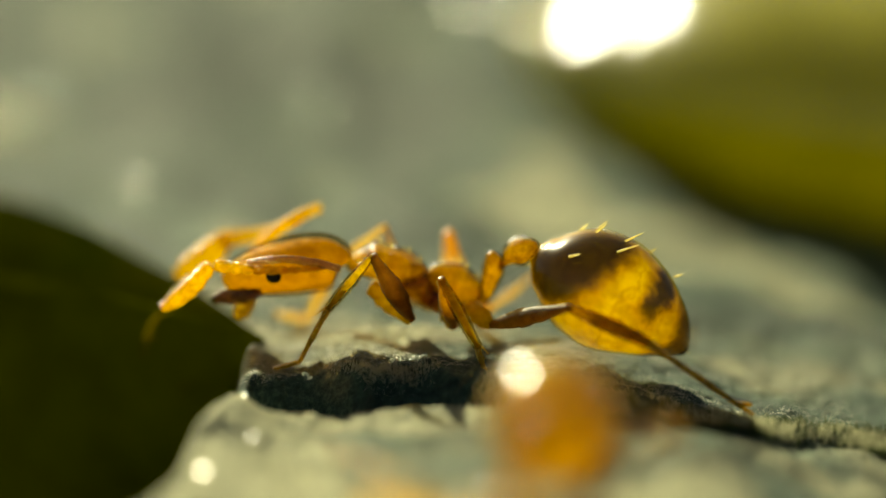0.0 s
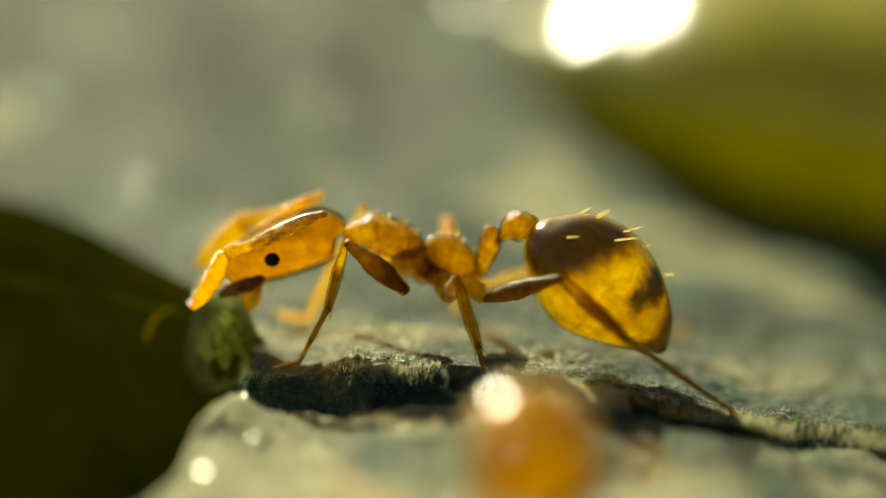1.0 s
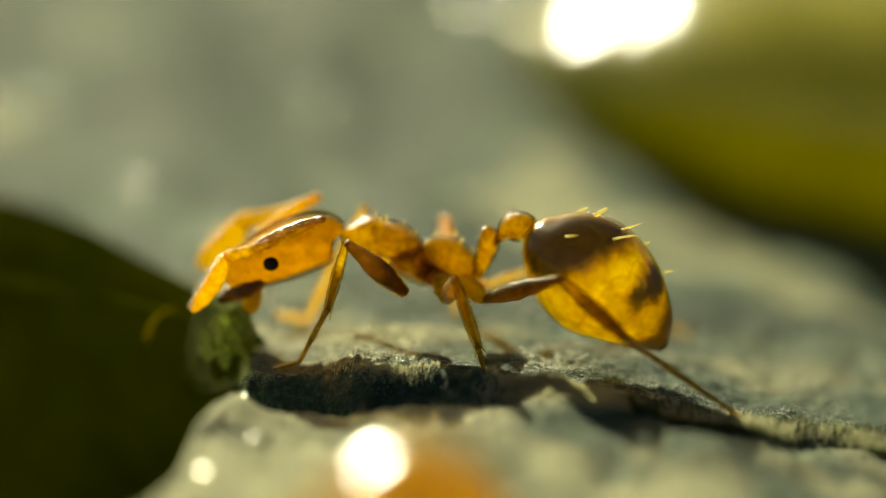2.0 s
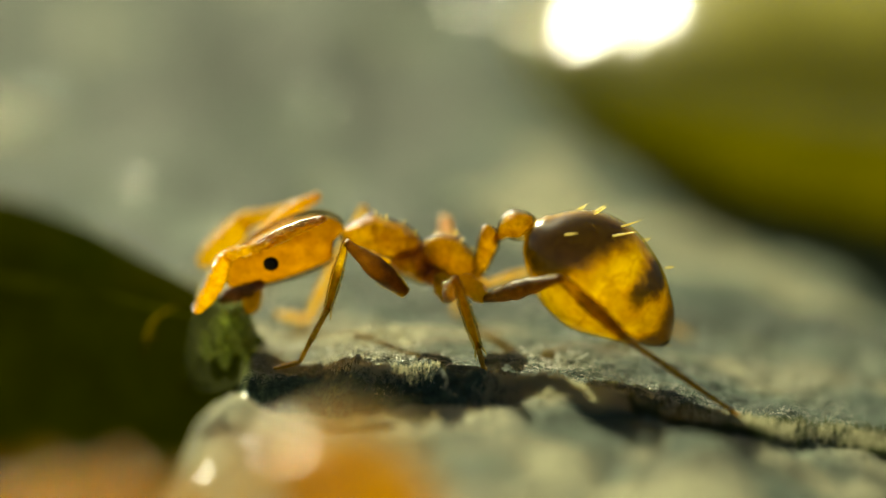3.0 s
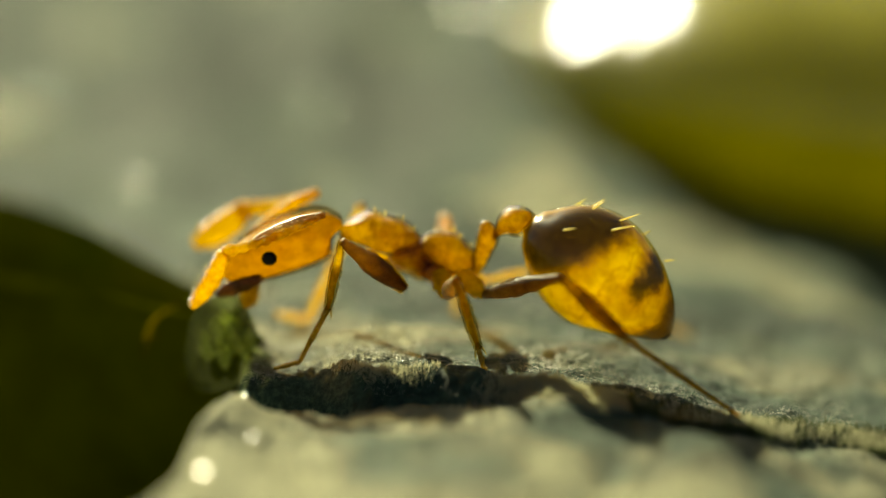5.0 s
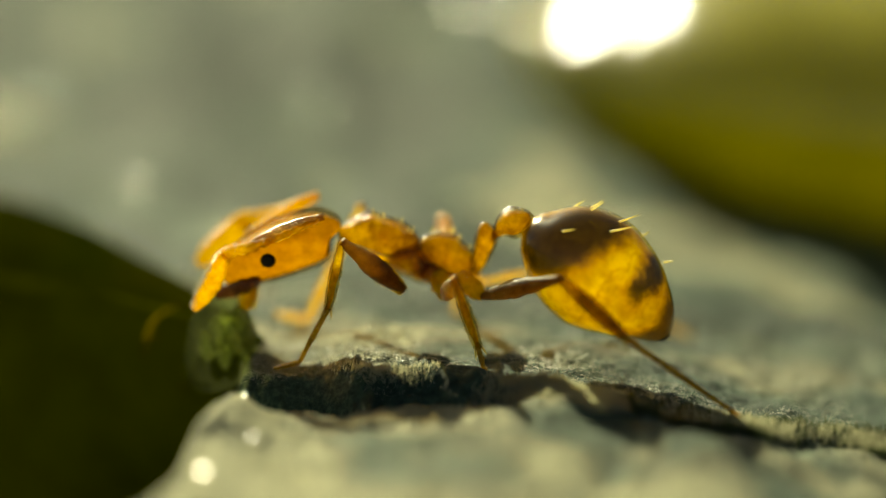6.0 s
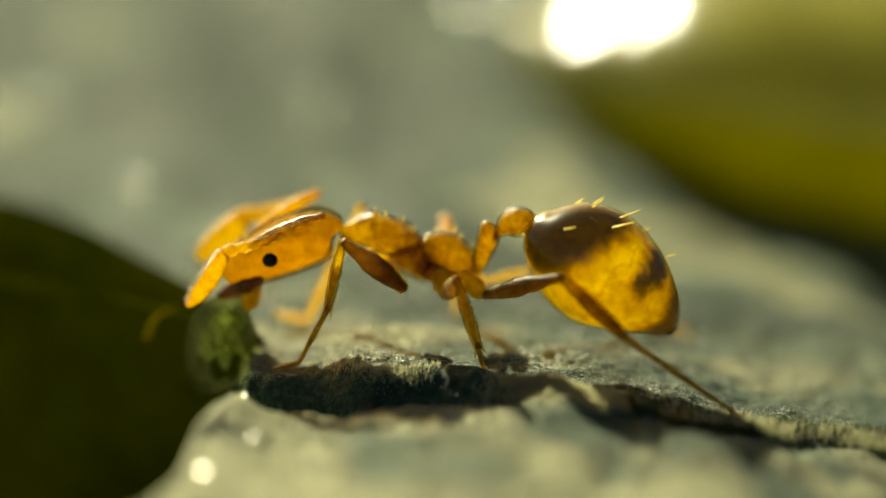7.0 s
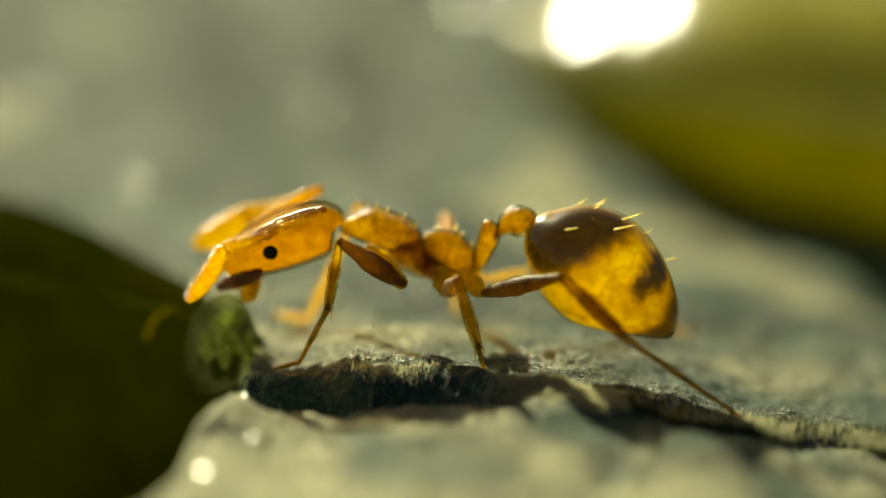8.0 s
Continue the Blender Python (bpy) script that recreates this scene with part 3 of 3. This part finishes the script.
def fuzz(parent, n, shape, count, tall):
    """Short slanted hairs all round a limb piece of length n, in one mesh."""
    rng = random.Random(count)
    bm = bmesh.new()
    for k in range(count):
        f, a = rng.uniform(0.04, 0.97), rng.uniform(0, 2 * math.pi)
        r = np.interp(f, np.linspace(0, 1, len(shape)), shape) * G * 0.96
        h = tall * rng.uniform(0.6, 1.2) * G
        out_way = Vector((0, math.cos(a), math.sin(a)))
        side = Vector((0, -math.sin(a), math.cos(a)))
        c = Vector((f * n, 0, 0)) + out_way * r
        w = 0.9 * G
        base = [bm.verts.new(c + side * w), bm.verts.new(c - side * w), bm.verts.new(c + Vector((1.6 * w, 0, 0)))]
        tip = bm.verts.new(c + out_way * h * 0.8 + Vector((h * 0.6, 0, 0)) + side * rng.gauss(0, 0.15) * h)
        for i in range(3):
            bm.faces.new((base[i], base[(i + 1) % 3], tip))
    return part("pubescence", bm, PALE, parent, "short pale hairs")


def aim(a, b):
    """A pose at a whose x axis points at b and whose z axis stays as upright as it can."""
    x = (b - a).normalized()
    y = Vector((0, 1, 0))
    y = (y - x * y.dot(x)).normalized() if abs(y.dot(x)) < 0.98 else Vector((0, 0, 1)).cross(x).normalized()
    z = x.cross(y)
    m = Matrix((x, y, z)).transposed().to_4x4()
    m.translation = a
    return m


def layered(name, rows, origin, steps, sides, rough, waves, outer, inner, parent, label="", core=0.82, keep=None, shift=(0, 0), lumps=0.0):
    """A body piece in two layers: a tinted clear casing and the paler flesh in it."""
    ob = part(name, loft(grid_rows(rows), origin, steps, sides, rough=rough, waves=waves), outer, parent, label)
    q = [np.array(r, float) for r in rows]
    q[0], q[-1] = q[0] * 0.6 + q[1] * 0.4, q[-1] * 0.6 + q[-2] * 0.4
    inside = [(r[0] + shift[0], r[1] + shift[1], r[2], r[3] * core, r[4] * core) for r in q]
    part("flesh", loft(grid_rows(inside), origin, steps, sides, rough=max(rough, lumps), waves=waves), inner, keep or ob, "glowing amber flesh inside the clear shell")
    return ob


def build_ant(label, gaster_look, gaster_flesh):
    ant = tagged(new("ant"), label, "ant", "ants on the stone")
    thorax_rows = [(600, 420, 0, 9, 9), (615, 415, 0, 20, 19), (634, 412, 0, 31, 29), (660, 412, 0, 39, 36), (690, 420, 0, 39, 37), (715, 432, 0, 34, 32), (734, 443, 0, 22, 21), (744, 450, 0, 8, 8)]
    p = {"thorax": layered("thorax", thorax_rows, NOTCH, 44, 32, 0.17, 8.0, BODY_SHELL, FLESH, ant)}
    p["thorax"].matrix_basis = Matrix.Translation(NOTCH)
    middle = [(688, 438, 0, 12, 12), (704, 446, 0, 31, 33), (734, 460, 0, 35, 36), (760, 471, 0, 32, 31), (782, 480, 0, 18, 16), (794, 485, 0, 6, 6)]
    layered("mesothorax", middle, NOTCH, 36, 32, 0.20, 8.0, BODY_SHELL, FLESH, p["thorax"], keep=p["thorax"])
    behind = [(740, 446, 0, 10, 10), (748, 447, 0, 29, 31), (772, 449, 0, 36, 38), (799, 453, 0, 37, 41), (824, 467, 0, 28, 28), (840, 481, 0, 9, 10)]
    layered("propodeum", behind, NOTCH, 36, 32, 0.20, 8.0, BODY_SHELL, FLESH, p["thorax"], keep=p["thorax"])
    belly = [(735, 464, -6, 10, 8), (752, 476, -8, 24, 18), (775, 484, -8, 27, 22), (800, 490, -6, 20, 17), (818, 494, -4, 6, 6)]
    part("pleuron", loft(grid_rows(belly), NOTCH, 18, 18, rough=0.15), AMBER, p["thorax"])
    rng = random.Random(5)
    for u, v, d, n, lean in ((632, 383, 0, 5, -4), (655, 377, 8, 5, -3), (680, 384, -8, 5, 1), (705, 393, 4, 5, 3), (728, 409, -6, 4, 4), (770, 411, 5, 4, 2), (795, 410, -6, 5, 4), (815, 424, 3, 5, 6), (832, 440, -3, 4, 7)):
        for i in range(3):
            a, w = u + rng.uniform(-10, 10), d + rng.uniform(-14, 14)
            hair = grid_rows([(a, v + 5, w, 1.3, 1.3), (a + lean * 0.5, v - 3, w, 1.1, 1.1), (a + lean, v - 4 - n, w, 0.3, 0.3)])
            part("bristle", loft(hair, NOTCH, 5, 5), PALE, p["thorax"])
    head_rows = [(594, 416, 0, 12, 14), (587, 413, 0, 40, 40), (568, 416, 0, 51, 51), (537, 425, 0, 57, 55), (500, 439, 0, 57, 54), (462, 455, 0, 53, 48), (430, 470, 0, 45, 38), (410, 482, 0, 32, 27), (396, 492, 0, 12, 12)]
    p["head"] = layered("head", head_rows, NECK, 44, 36, 0.0, 4.0, HEAD_SHELL, HEAD_FLESH, ant, "glossy amber head", core=0.83, shift=(-4, 3))
    p["head"].matrix_basis = Matrix.Translation(NECK)
    for s in (-1, 1):
        part("eye", ball(spot(476, 462, s * 50), 14 * G, 7 * G, 13 * G, NECK), EYEC, p["head"], "small black eye")
        jaw = grid_rows([(462, 492, s * 26, 14, 10), (434, 504, s * 25, 15, 15), (408, 514, s * 17, 12, 14), (384, 524, s * 5, 5, 7)])
        part("mandible", loft(jaw, NECK, 20, 14, rough=0.45, waves=16.0), JAWC, p["head"], "dark brown mandible")
        palp = grid_rows([(450, 503, s * 14, 10, 12), (444, 520, s * 13, 12, 17), (436, 538, s * 10, 9, 15), (430, 548, s * 8, 4, 6)])
        part("palp", loft(palp, NECK, 12, 10, rough=0.3, waves=14.0), LEG_FLESH, p["head"])
    pet = [(837, 489, -2, 9, 9), (847, 467, -10, 13, 14), (856, 441, -18, 18, 19), (862, 419, -26, 24, 23), (857, 403, -28, 18, 15), (851, 395, -27, 6, 6)]
    p["petiole"] = layered("petiole", pet, WAIST, 28, 18, 0.12, 8.0, BODY_SHELL, FLESH, ant, "narrow waist with an upright node", core=0.72)
    p["petiole"].matrix_basis = Matrix.Translation(WAIST)
    post = [(868, 421, -30, 8, 8), (884, 411, -36, 11, 10), (895, 400, -41, 23, 22), (911, 393, -48, 30, 29), (926, 390, -54, 25, 23), (942, 391, -60, 13, 13)]
    layered("postpetiole", post, WAIST, 24, 20, 0.1, 8.0, BODY_SHELL, FLESH, p["petiole"], core=0.75, keep=p["petiole"])
    gas = [(938, 390, -58, 12, 12), (945, 398, -59, 42, 31), (965, 417, -61, 77, 62), (1003, 446, -64, 98, 94), (1056, 486, -68, 105, 105), (1103, 524, -72, 90, 88), (1143, 564, -76, 61, 57), (1165, 592, -78, 31, 28), (1175, 606, -80, 8, 8)]
    p["gaster"] = layered("gaster", gas, STALK, 48, 40, 0.0, 3.0, gaster_look, gaster_flesh, ant, "honey-clear glossy abdomen", core=0.95, lumps=0.05)
    p["gaster"].matrix_basis = Matrix.Translation(STALK)
    for u, v, d, du, dv in ((1045, 372, 20, 24, -14), (1052, 372, -40, 18, -10), (1092, 398, -20, 38, -12), (1088, 412, -60, 34, -6), (1020, 366, 30, 16, -9), (1128, 425, 30, 20, -8), (1176, 470, 10, 14, -2), (1000, 410, -85, 18, -2), (1160, 600, -10, 22, 8)):
        d -= 68
        hair = grid_rows([(u - du * 0.2, v - dv * 0.2, d, 2.3, 2.3), (u + du * 0.5, v + dv * 0.5, d - 4, 1.8, 1.8), (u + du * 1.1, v + dv * 1.1, d - 6, 0.4, 0.4)])
        part("bristle", loft(hair, STALK, 6, 6), PALE, p["gaster"], "pale golden bristle")
    for name, (root, hip, knee, ankle, toe, claw, (ft, st, tt)) in LEGS.items():
        root, hip, knee, ankle, toe, claw = (spot(*c) for c in (root, hip, knee, ankle, toe, claw))
        side = name.split("_")[1]
        p[name, 0] = segment("coxa", root, hip, (14, 19, 17, 10), FLESH, ant)
        p[name, 0].matrix_basis = aim(root, hip)
        # lit colours on the far side, shaded colours on the near side
        p[name, 1] = segment("femur", hip, knee, (7, ft * 0.75, ft, ft * 0.9, ft * 0.6, ft * 0.4), NEAR_FEMUR if name in ("near_front", "near_hind") else HONEY if "near" in name or name == "far_front" else FAR_LIMB, ant)
        p[name, 2] = segment("tibia", knee, ankle, (st * 0.6, st * 0.85, st, st * 0.9, st * 0.7), HIND_SHELL if name == "near_hind" else LEG_SHELL if "near" in name else FAR_LIMB, ant)
        if "near" in name:
            segment("flesh", knee, ankle, [st * w for w in (0.3, 0.5, 0.62, 0.55, 0.3)], LEG_FLESH, p[name, 2])
        p[name, 3] = segment("tarsus", ankle, toe, (tt, tt * 0.8, tt * 0.9, tt * 0.7, tt * 0.6), NEAR_FOOT if "near" in name else FAR_LIMB, ant)
        p[name, 4] = segment("claw", toe, claw, (tt * 0.7, tt * 0.8, tt * 0.5), NEAR_FOOT if "near" in name else FAR_LIMB, ant)
        if "near" in name:
            n = (ankle - knee).length
            fuzz(p[name, 2], n, (st * 0.5, st * 0.75, st, st * 0.9, st * 0.6), 90, 6)
            fuzz(p[name, 1], (knee - hip).length, (7, ft * 0.75, ft, ft * 0.9, ft * 0.6, ft * 0.4), 80, 5)
            fuzz(p[name, 3], (toe - ankle).length, (tt, tt * 0.8, tt * 0.9, tt * 0.7, tt * 0.6), 50, 6)
            for lean in (-1, 1):
                spur = [(n * 0.93, 0, 0, 2.6 * G, 2.6 * G), (n * 0.98 + 9 * G, lean * 4 * G, lean * 7 * G, 2.2 * G, 2.2 * G), (n + 21 * G, lean * 5 * G, lean * 10 * G, 0.5 * G, 0.5 * G)]
                part("spur", loft(spur, steps=7, sides=6), PALE, p[name, 2], "pale pointed spur")
        for i, (a, b) in enumerate(((hip, knee), (knee, ankle), (ankle, toe), (toe, claw))):
            p[name, i + 1].matrix_basis = aim(a, b)
    for name, s in (("near", -1), ("far", 1)):
        so = spot(*SOCKET[name])
        el, jo, ti = feeler(name, 3.5)
        big = 1.05 if s < 0 else 1.6
        p[name, "scape"] = segment("scape", so, el, [w * min(big, 1.5) for w in (5, 7, 7.5, 7.5, 6)], SCAPEC if s < 0 else GOLD, ant, 0.06)
        fun = part("funiculus", beads((jo - el).length, big), GOLD, ant)
        p[name, "funiculus"] = fun
        p[name, "club"] = segment("club", jo, ti, [w * big for w in (11, 14, 15.5, 16, 15, 12, 6)], CLUBC if s < 0 else GOLD, ant, 0.05)
        if s < 0:
            fuzz(p[name, "scape"], (el - so).length, [w * 1.05 for w in (5, 7, 7.5, 7.5, 6)], 150, 5)
            fuzz(fun, (jo - el).length, [w * big for w in (5, 8, 11)], 200, 6)
            fuzz(p[name, "club"], (ti - jo).length, [w * big for w in (11, 14, 15.5, 16, 15, 12, 6)], 260, 6)
        for key, a, b in (("scape", so, el), ("funiculus", el, jo), ("club", jo, ti)):
            p[name, key].matrix_basis = aim(a, b)
    return ant, p


def beads(n, big, count=9):
    """A string of small joints along x that widen towards the club."""
    rows = []
    for i in range(count):
        r = (5.5 + 6.5 * i / count) * G * big
        x = n * i / count
        sag = 7 * G * math.sin(math.pi * i / count)
        rows += [(x, 0, sag, r * 0.66, r * 0.66), (x + n / count * 0.5, 0, sag, r, r)]
    rows.append((n * 1.03, 0, 0, 9 * G * big, 9 * G * big))
    return loft(rows, steps=count * 6, sides=12, rough=0.12, waves=24.0)


# antennae: time, then elbow, joint and tip on the grid
ANTENNA = {
    "near": [
        (0, 574, 474, 372, 470, 286, 548), (0.1, 550, 468, 350, 465, 280, 540), (0.2, 545, 462, 345, 464, 268, 520),
        (0.3, 560, 406, 378, 436, 318, 506), (0.5, 576, 398, 384, 440, 335, 523), (0.7, 575, 380, 395, 445, 345, 535),
        (1, 577, 378, 398, 447, 344, 538), (1.5, 577, 386, 402, 454, 350, 549), (2.2, 577, 386, 401, 453, 340, 545),
        (3, 577, 386, 400, 452, 347, 552), (3.5, 574, 384, 398, 446, 331, 540), (4, 574, 378, 398, 440, 330, 540),
        (4.5, 576, 378, 398, 444, 341, 550), (5.2, 574, 381, 398, 446, 336, 546), (6, 573, 384, 398, 448, 341, 552),
        (6.5, 576, 380, 398, 444, 338, 544), (7, 576, 381, 396, 446, 331, 542), (7.5, 577, 369, 396, 438, 334, 534),
        (8, 577, 369, 396, 438, 333, 531),
    ],
    "far": [
        (0, 532, 390, 400, 420, 296, 500), (0.2, 510, 400, 385, 420, 280, 490), (0.3, 560, 370, 425, 395, 340, 450),
        (0.5, 560, 360, 430, 392, 338, 480), (1, 562, 350, 430, 390, 340, 480), (1.5, 565, 348, 430, 390, 345, 475),
        (3, 565, 346, 432, 388, 355, 465), (3.5, 563, 345, 430, 388, 345, 462), (4, 560, 341, 430, 380, 338, 455),
        (4.5, 560, 339, 438, 355, 332, 410), (5.2, 562, 342, 433, 375, 340, 450), (6, 562, 346, 430, 388, 345, 470),
        (6.5, 562, 346, 430, 388, 340, 465), (7, 565, 340, 432, 380, 355, 450), (7.5, 570, 335, 438, 376, 348, 440),
        (8, 570, 333, 440, 375, 345, 432),
    ],
}
SOCKET = {"near": (425, 448, -48), "far": (430, 438, 48)}
FEELER_DEPTH = {"near": (-70, -62, -55), "far": (110, 165, 160)}


def feeler(name, t):
    """Elbow, joint and tip of an antenna at t seconds."""
    table = ANTENNA[name]
    v = [np.interp(t, [r[0] for r in table], [r[k] for r in table]) for k in range(1, 7)]
    return [spot(v[2 * i], v[2 * i + 1], FEELER_DEPTH[name][i]) for i in range(3)]


# how the body moves against its stance at 3.5 s: time, thorax right, thorax down, thorax turn, head turn, gaster turn
BODY = [
    (0.0, 12, 52, -0.5, 13, -7.7), (0.1, -10, 49, -0.5, 11, -7), (0.2, -32, 46, -4, 9, -6), (0.3, 10, 24, 0.5, 4, 0.5), (0.5, 18, 10, 1.1, 2.5, 1.1), (0.7, 12, 6, 1.3, 1.5, 1.6), (1.0, 6, 3, 1.5, 0.6, 2.2),
    (1.5, 3.5, 6, 0.9, -0.6, 1.6), (2.2, 3, 5, 0.6, -0.9, 0.6), (3.0, 3, 4, 0.4, -1.1, -0.3), (3.5, 0, 0, 0, 0, 0), (4.0, 0, -5, 0.1, 0.4, -1.8), (4.5, 1.5, -4.5, 0.4, 0.2, -1.6), (5.2, 0, -2, 0.3, 0.1, -1.6),
    (6.0, -1.5, 0, 0.25, 0, -1.65), (6.5, 1.5, -3.5, 0.6, 0.1, -3.7), (7.0, 1.5, -2, 0.4, -0.9, -4.0), (7.5, 3, -8, 2.0, 0.8, -1.0), (8.0, 3, -8, 2.0, 0.6, -2.2),
]

ant, ant_parts = build_ant("amber ant with clear abdomen feeding on plant juice", GASTER, HONEY_FLESH)
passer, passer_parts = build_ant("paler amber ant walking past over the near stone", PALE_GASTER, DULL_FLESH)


# ---- what moves ----
def turned(pivot, degrees):
    return Matrix.Translation(pivot) @ pose(0, 0, 0, 0, degrees, 0) @ Matrix.Translation(-pivot)


def knee_of(hip, ankle, thigh, shin, hint):
    """The knee of a two-piece limb, bent towards hint."""
    way = ankle - hip
    d = min(max(way.length, abs(thigh - shin) * 1.01), (thigh + shin) * 0.999)
    x = way.normalized()
    along = (thigh ** 2 - shin ** 2 + d * d) / (2 * d)
    off = math.sqrt(max(thigh ** 2 - along ** 2, 0))
    side = hint - hip
    side = (side - x * side.dot(x)).normalized()
    return hip + x * along + side * off


def body_at(row):
    """World moves of thorax, head, petiole and gaster for a row of BODY."""
    t, du, dv, th, hd, ga = row
    thorax = Matrix.Translation((du * G, 0, -dv * G / math.cos(DIP))) @ turned(NOTCH, th)
    head = Matrix.Translation(thorax @ NECK - NECK) @ turned(NECK, hd)
    pet = Matrix.Translation(thorax @ WAIST - WAIST) @ turned(WAIST, th)
    gaster = Matrix.Translation(pet @ STALK - STALK) @ turned(STALK, ga)
    return thorax, head, pet, gaster


# hind foot of the near side: time, ankle, toe, claw
HIND = [
    (0.0, (1148, 608, -262), (1300, 712, -245), (1375, 724, -240)), (0.1, (1140, 607, -262), (1300, 712, -245), (1375, 724, -240)), (0.2, (1108, 580, -255), (1240, 655, -250), (1262, 668, -250)),
    (0.3, (1150, 612, -262), (1280, 716, -250), (1306, 735, -245)), (0.5, (1116, 606, -262), (1289, 723, -250), (1313, 740, -245)), (1.0, (1106, 598, -262), (1290, 724, -250), (1314, 741, -245)),
]


def stand(p, rows, name, t, thorax, ankle, toe, claw, lift):
    """Adds the poses of one leg whose hip rides on the thorax and whose foot stands where it is told."""
    root, hip, knee = (thorax @ spot(*c) for c in LEGS[name][:3])
    knee = knee_of(hip, ankle, p[name, 1]["span"], p[name, 2]["span"], knee + lift)
    ankle = knee + (ankle - knee).normalized() * p[name, 2]["span"]
    for i, (a, b) in enumerate(((root, hip), (hip, knee), (knee, ankle), (ankle, toe), (toe, claw))):
        rows[name, i].append((t, aim(a, b)))


def key_ant():
    p = ant_parts
    rows = {key: [] for key in p}
    for row in BODY:
        t = row[0]
        thorax, head, pet, gaster = body_at(row)
        rows["thorax"].append((t, thorax @ Matrix.Translation(NOTCH)))
        rows["head"].append((t, head @ Matrix.Translation(NECK)))
        rows["petiole"].append((t, pet @ Matrix.Translation(WAIST)))
        rows["gaster"].append((t, gaster @ Matrix.Translation(STALK)))
        for name, leg in LEGS.items():
            root, hip, knee, ankle, toe, claw = (spot(*c) for c in leg[:6])
            if name == "near_hind":
                times = [h[0] for h in HIND]
                ankle, toe, claw = (spot(*[np.interp(t, times, [h[k][c] for h in HIND]) for c in range(3)]) for k in (1, 2, 3))
            lift = Vector((50 * G, 0, 40 * G)) if name == "near_front" and t < 0.3 else Vector()
            stand(p, rows, name, t, thorax, ankle, toe, claw, lift)
    for name, table in ANTENNA.items():
        for row in BODY:
            t = row[0]
            head = body_at(row)[1]
            so = head @ spot(*SOCKET[name])
            el, jo, ti = feeler(name, t)
            for key, a, b in (("scape", so, el), ("funiculus", el, jo), ("club", jo, ti)):
                rows[name, key].append((t, aim(a, b)))
    for key, ob in p.items():
        walk(ob, rows[key])


# the ant that passes near the lens: time, where its abdomen stands, and its heading
PASSER = [
    (0.0, 981, 743, -972, 86, -20), (0.1, 984, 753, -972, 86, -20), (0.2, 993, 758, -972, 86, -20), (0.3, 961, 793, -993, 86, -20),
    (0.5, 938, 808, -1004, 84, -20), (0.7, 936, 810, -1009, 84, -20), (1.0, 944, 793, -1015, 82, -20), (1.2, 928, 790, -1026, 82, -20),
    (1.5, 921, 818, -1047, 80, -20), (1.6, 875, 850, -1100, 70, -22), (1.7, 835, 875, -1133, 60, -20), (2.2, 720, 895, -1333, 34, -12),
    (2.8, 640, 882, -1435, 24, -6), (3.0, 630, 880, -1435, 22, -6), (3.2, 560, 890, -1446, 12, -2), (3.3, 405, 905, -1457, 3, 0),
    (3.5, 110, 985, -1480, 5, 0), (3.8, -250, 960, -1491, 5, 0), (4.2, -800, 980, -1491, 5, 0), (8.0, -2600, 1000, -1491, 5, 0),
]


def key_passer():
    mid = spot(1056, 486, -68)
    rows = []
    for t, u, v, d, yaw, dip in PASSER:
        rows.append((t, Matrix.Translation(spot(u, v, d)) @ pose(0, 0, 0, 0, 0, yaw) @ pose(0, 0, 0, 0, dip, 0) @ Matrix.Translation(-mid)))
    walk(passer, rows)
    steps = {key: [] for key in passer_parts if key[0] in LEGS and isinstance(key, tuple)}
    for k in range(41):
        t = k * 0.2
        stride = 1.0 if 1.4 < t < 4.3 else 0.25
        for n, (name, leg) in enumerate(LEGS.items()):
            ankle, toe, claw = (spot(*c) for c in leg[3:6])
            phase = 2 * math.pi * t * 1.9 + math.pi * (n % 2)
            shift = Vector((45 * G * stride * math.sin(phase), 0, 30 * G * stride * max(0.0, math.cos(phase))))
            stand(passer_parts, steps, name, t, Matrix(), ankle + shift, toe + shift, claw + shift, Vector())
    for key, table in steps.items():
        walk(passer_parts[key], table)


def key_drop():
    low, high = spot(445, 740, 60), DROP
    walk(drop, [(0, Matrix.Translation(low)), (0.2, Matrix.Translation(low)), (0.3, Matrix.Translation(high)), (8, Matrix.Translation(high))])


def motions():
    key_ant()
    key_passer()
    key_drop()


motions()
